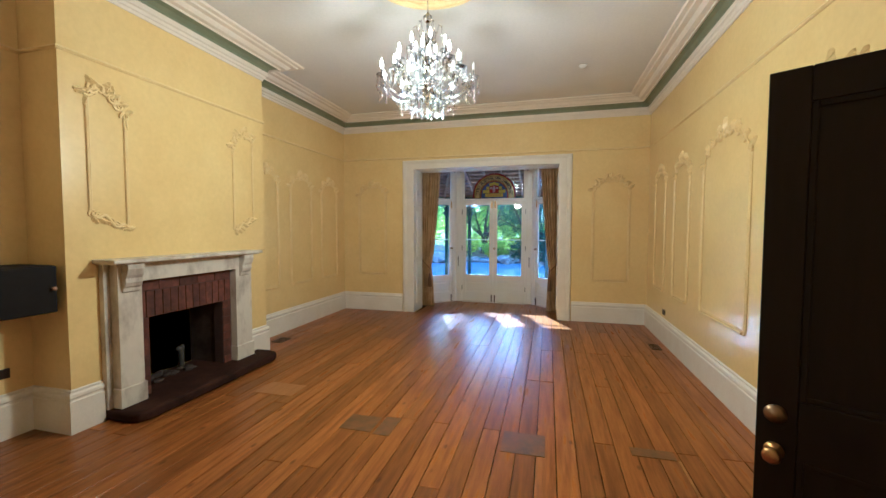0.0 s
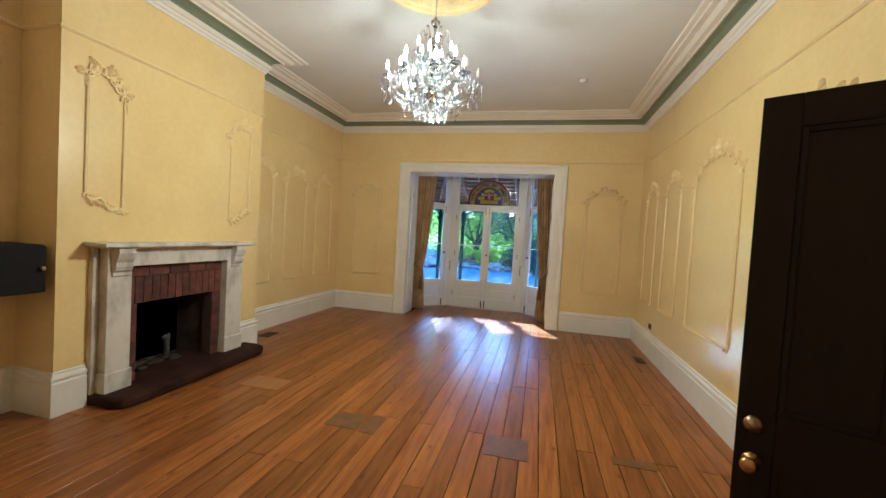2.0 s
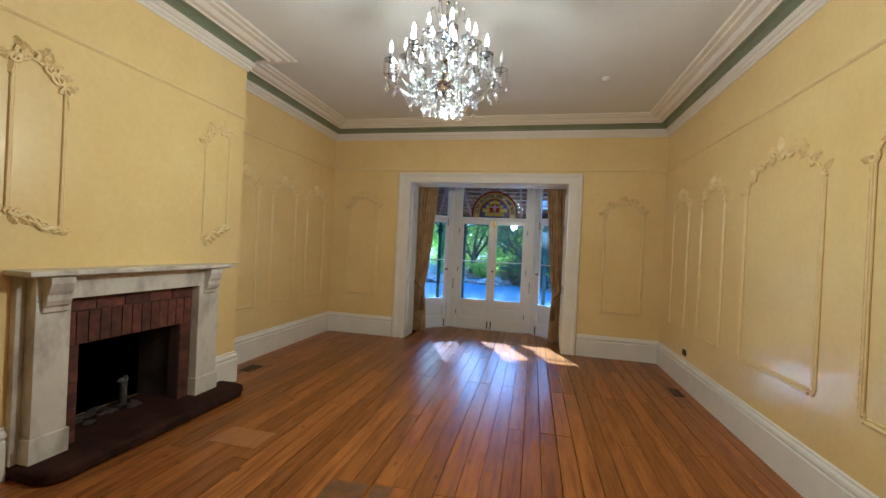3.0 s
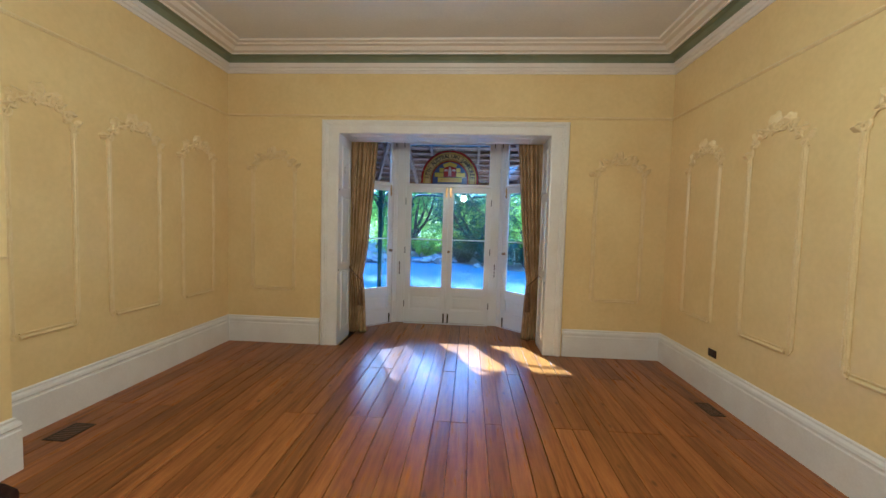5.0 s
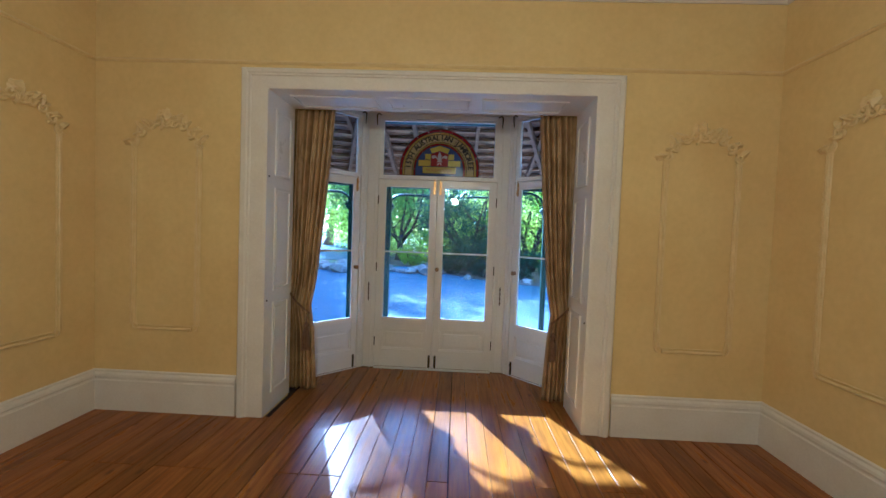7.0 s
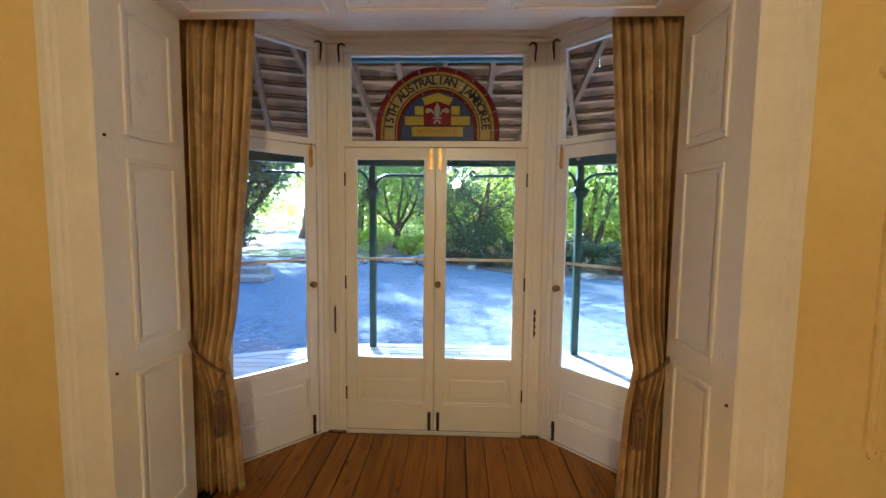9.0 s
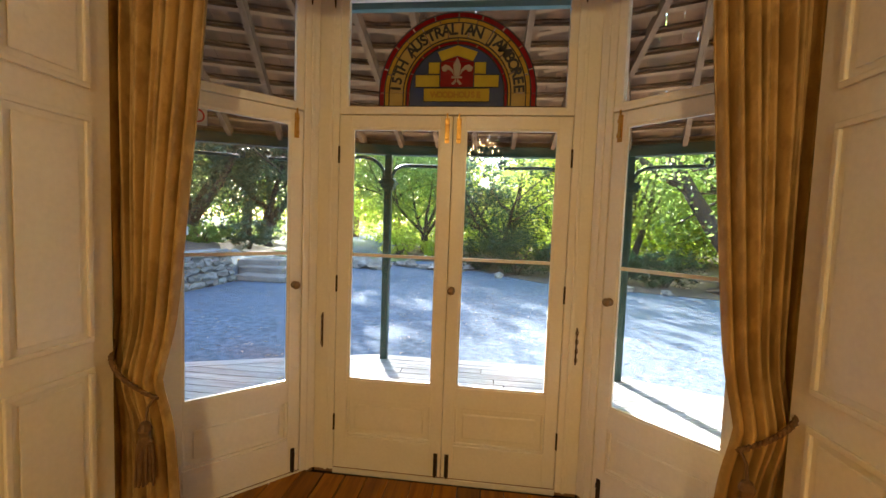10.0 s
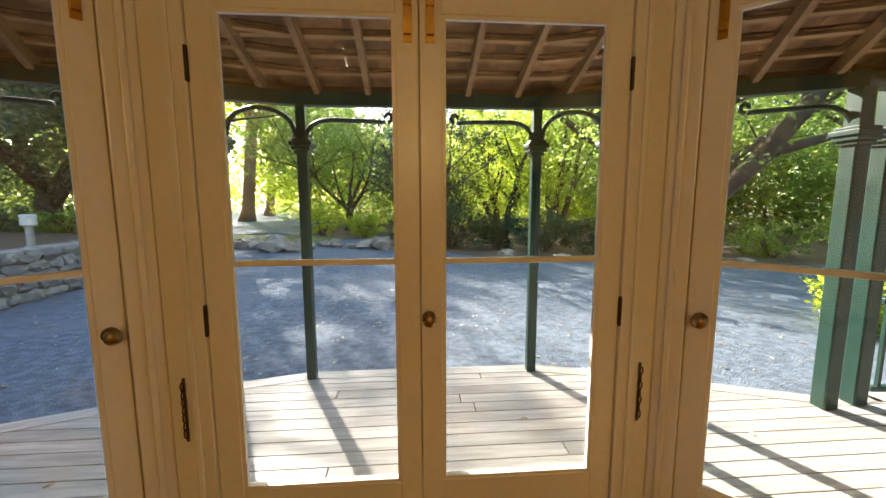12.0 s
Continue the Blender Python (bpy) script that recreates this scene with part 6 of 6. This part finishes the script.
# far woods that close the view; the bright copy has sunlight in its colour
rng = random.Random(77)
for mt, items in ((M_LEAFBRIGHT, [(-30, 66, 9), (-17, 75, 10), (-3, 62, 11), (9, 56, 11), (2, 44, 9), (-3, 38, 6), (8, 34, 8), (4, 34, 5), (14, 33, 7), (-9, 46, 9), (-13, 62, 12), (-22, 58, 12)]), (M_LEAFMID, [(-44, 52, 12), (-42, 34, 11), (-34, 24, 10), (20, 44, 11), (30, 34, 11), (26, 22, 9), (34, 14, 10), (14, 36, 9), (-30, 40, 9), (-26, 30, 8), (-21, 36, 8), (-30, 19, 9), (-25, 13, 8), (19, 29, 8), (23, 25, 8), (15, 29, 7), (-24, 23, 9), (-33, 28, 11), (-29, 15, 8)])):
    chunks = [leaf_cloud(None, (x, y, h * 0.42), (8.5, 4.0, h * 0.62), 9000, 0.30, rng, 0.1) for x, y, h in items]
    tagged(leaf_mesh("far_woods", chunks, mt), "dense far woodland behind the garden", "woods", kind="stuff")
# fallen leaves on gravel and deck
vs, fs = [], []
for i in range(2400):
    x, y = rng.uniform(-7.5, 9), rng.uniform(11.0, 21)
    a, s = rng.uniform(0, 6.28), rng.uniform(0.015, 0.055)
    k = len(vs)
    c, q = math.cos(a) * s, math.sin(a) * s
    zt = -0.294
    vs += [(x - c, y - q, zt), (x - q * 0.4, y + c * 0.4, zt + 0.012), (x + c, y + q, zt + 0.004), (x + q * 0.4, y - c * 0.4, zt + 0.01)]
    fs += [(k, k + 1, k + 2, k + 3)]
tagged(leaf_mesh("fallen_leaves", [(vs, fs)], M_DRY), "scattered dry leaves on the gravel", "leaves", kind="stuff")
for x, y in ((-3.2, 9.5), (-0.35, 9.95), (-2.9, 10.0), (1.2, 9.6)):
    bm = bmesh.new()
    leaf_shape(bm, (0, 0), 0.4, 0.06, 0.03, 0.012)
    bm.transform(Matrix.Rotation(radians(-90), 4, "X"))
    tagged(link("dry_leaf", bm, M_DRY, place=pose(x, y, DECK + 0.002, 0, 0, x * 50)), "curled dry leaf lying on the deck", "leaf", "dry leaves on the deck")

# ---- floor boards ----
random.seed(3)
floor = tagged(link("floor", boxes((XL, XR, YB, 8.42, -0.0235, -0.0225)), M_GAP), "old varnished orange pine floorboards with dark gaps", "floor", kind="structure")
bw = 0.1345
meshes = {}


def board(x0, x1, y0, y1, parent, material, z1=0.0, th=0.022, gap=0.0016):
    if parent is floor:
        gap = random.choice((0.0010, 0.0022, 0.0038))
    key = (round(x1 - x0, 4), round(y1 - y0, 3), material.name, gap)
    if key not in meshes:
        bm = bmesh.new()
        w, l = (x1 - x0) / 2 - gap, (y1 - y0) / 2 - gap
        c = 0.0012
        prism(bm, [(-w, -l), (w, -l), (w, l), (-w, l)], -th, -c)
        for f in list(bm.faces):
            if f.normal.z > 0.5 or all(abs(v.co.z + c) < 1e-6 for v in f.verts):
                bmesh.ops.delete(bm, geom=[f], context="FACES_ONLY")
        ring = [v for v in bm.verts if abs(v.co.z + c) < 1e-6]
        ring.sort(key=lambda v: math.atan2(v.co.y / l, v.co.x / w))
        up = [bm.verts.new((v.co.x - math.copysign(c, v.co.x), v.co.y - math.copysign(c, v.co.y), 0)) for v in ring]
        for i in range(4):
            j = (i + 1) % 4
            bm.faces.new((ring[i], ring[j], up[j], up[i]))
        bm.faces.new(up)
        bmesh.ops.recalc_face_normals(bm, faces=bm.faces)
        me = bpy.data.meshes.new("board")
        bm.to_mesh(me)
        bm.free()
        me.materials.append(material)
        meshes[key] = me
    ob = new("floorboard" if parent is floor else "deck_board", meshes[key])
    ob.location = ((x0 + x1) / 2, (y0 + y1) / 2, z1)
    ob.parent = parent
    return ob


k = 0
x = XL
while x < XR - 0.01:
    x1 = min(x + bw, XR)
    yend = 8.42 if x > OX0 - 0.05 and x1 < OX1 + 0.05 else YF
    cuts = sorted(random.sample([1.1, 2.3, 3.09, 4.2, 5.3, 6.4], 2))
    y = YB
    for cy in cuts + [yend]:
        board(x, x1, y, cy, floor, M_FLOOR)
        y = cy
    x = x1
# plates and patches let into the boards, floor vents
for nm, q, mt, lb in (("floor_plate", (-0.305, -0.002, 2.80, 3.09), M_PATCH, "worn grey floor plate let into the boards"), ("floor_plate", (-1.55, -1.29, 2.81, 3.05), M_PATCH, "worn dark patch in the floorboards"),
                      ("floor_plate", (-1.26, -1.13, 2.79, 3.07), M_PATCH, "worn dark patch in the floorboards"), ("floor_plate", (0.575, 0.85, 2.98, 3.09), M_PATCH, "worn dark patch in the floorboards"), ("patch_board", (-2.67, -2.27, 3.22, 3.48), M_PALEBOARD, "pale new patch in the floorboards")):
    tagged(link(nm, boxes((q[0], q[1], q[2], q[3], -0.002, 0.0035)), mt, bevel=0.001), lb, "floor plate")
tagged(link("brass_strip", boxes((0.856, 0.874, 2.60, 2.98, -0.002, 0.003)), M_BRASS, bevel=0.001), "narrow bright brass strip in the floor", "strip")
for x, y, w, l in ((1.375, 5.80, 0.12, 0.26), (-3.56, 4.82, 0.16, 0.24)):
    v = empty("floor_vent", Matrix.Translation((x, y, 0)), "dark iron floor vent let into the boards", "vent", "floor vents")
    part("frame", boxes((-w / 2, w / 2, -l / 2, -l / 2 + 0.015, -0.002, 0.004), (-w / 2, w / 2, l / 2 - 0.015, l / 2, -0.002, 0.004), (-w / 2, -w / 2 + 0.012, -l / 2 + 0.015, l / 2 - 0.015, -0.002, 0.004), (w / 2 - 0.012, w / 2, -l / 2 + 0.015, l / 2 - 0.015, -0.002, 0.004)), M_IRON, v)
    part("backing", boxes((-w / 2 + 0.012, w / 2 - 0.012, -l / 2 + 0.015, l / 2 - 0.015, -0.002, 0.0015)), M_PATCH, v)
    for k in range(9):
        yy = -l / 2 + 0.03 + k * (l - 0.06) / 8
        part("slat", boxes((-w / 2 + 0.012, w / 2 - 0.012, yy - 0.004, yy + 0.004, 0.0015, 0.0035)), M_IRON, v)

# ---- deck boards ----
y = 8.52
while y < 10.88:
    y1 = min(y + 0.142, 10.90)
    xa, xb = (max(edge_x(y, s), edge_x(y1, s)) if s else min(edge_x(y, s), edge_x(y1, s)) for s in (True, False))
    j = random.uniform(0.3, 0.7)
    xm = xa + (xb - xa) * j
    for a, b in ((xa, xm), (xm, xb)):
        board(a, b, y, y1, deck, M_DECK, DECK, 0.04, 0.0045)
    y = y1
y = 7.7
while y < 8.5:
    for a, b in ((-6.0, -2.95 if y < 7.95 else -1.9 - (8.62 - y)), (0.7 if y < 7.95 else -0.32 + (8.62 - y), 4.4)):
        board(a, b, y, y + 0.137, deck, M_DECK, DECK, 0.04, 0.0045)
    y += 0.137
for (xa, ya), (xb, yb) in zip(EDGE[1:-1], EDGE[2:]):
    d = Vector((xb - xa, yb - ya))
    part("edge_board", boxes((-0.01, d.length + 0.01, -0.15, 0.0, -0.05, 0.0035)), M_DECK, deck, place=pose(xa, ya, DECK, 0, 0, math.degrees(math.atan2(d.y, d.x))))
    part("deck_fascia", boxes((0, d.length, 0.0, 0.02, -0.2, -0.01)), M_POSTGREEN, deck, place=pose(xa, ya, DECK, 0, 0, math.degrees(math.atan2(d.y, d.x))))
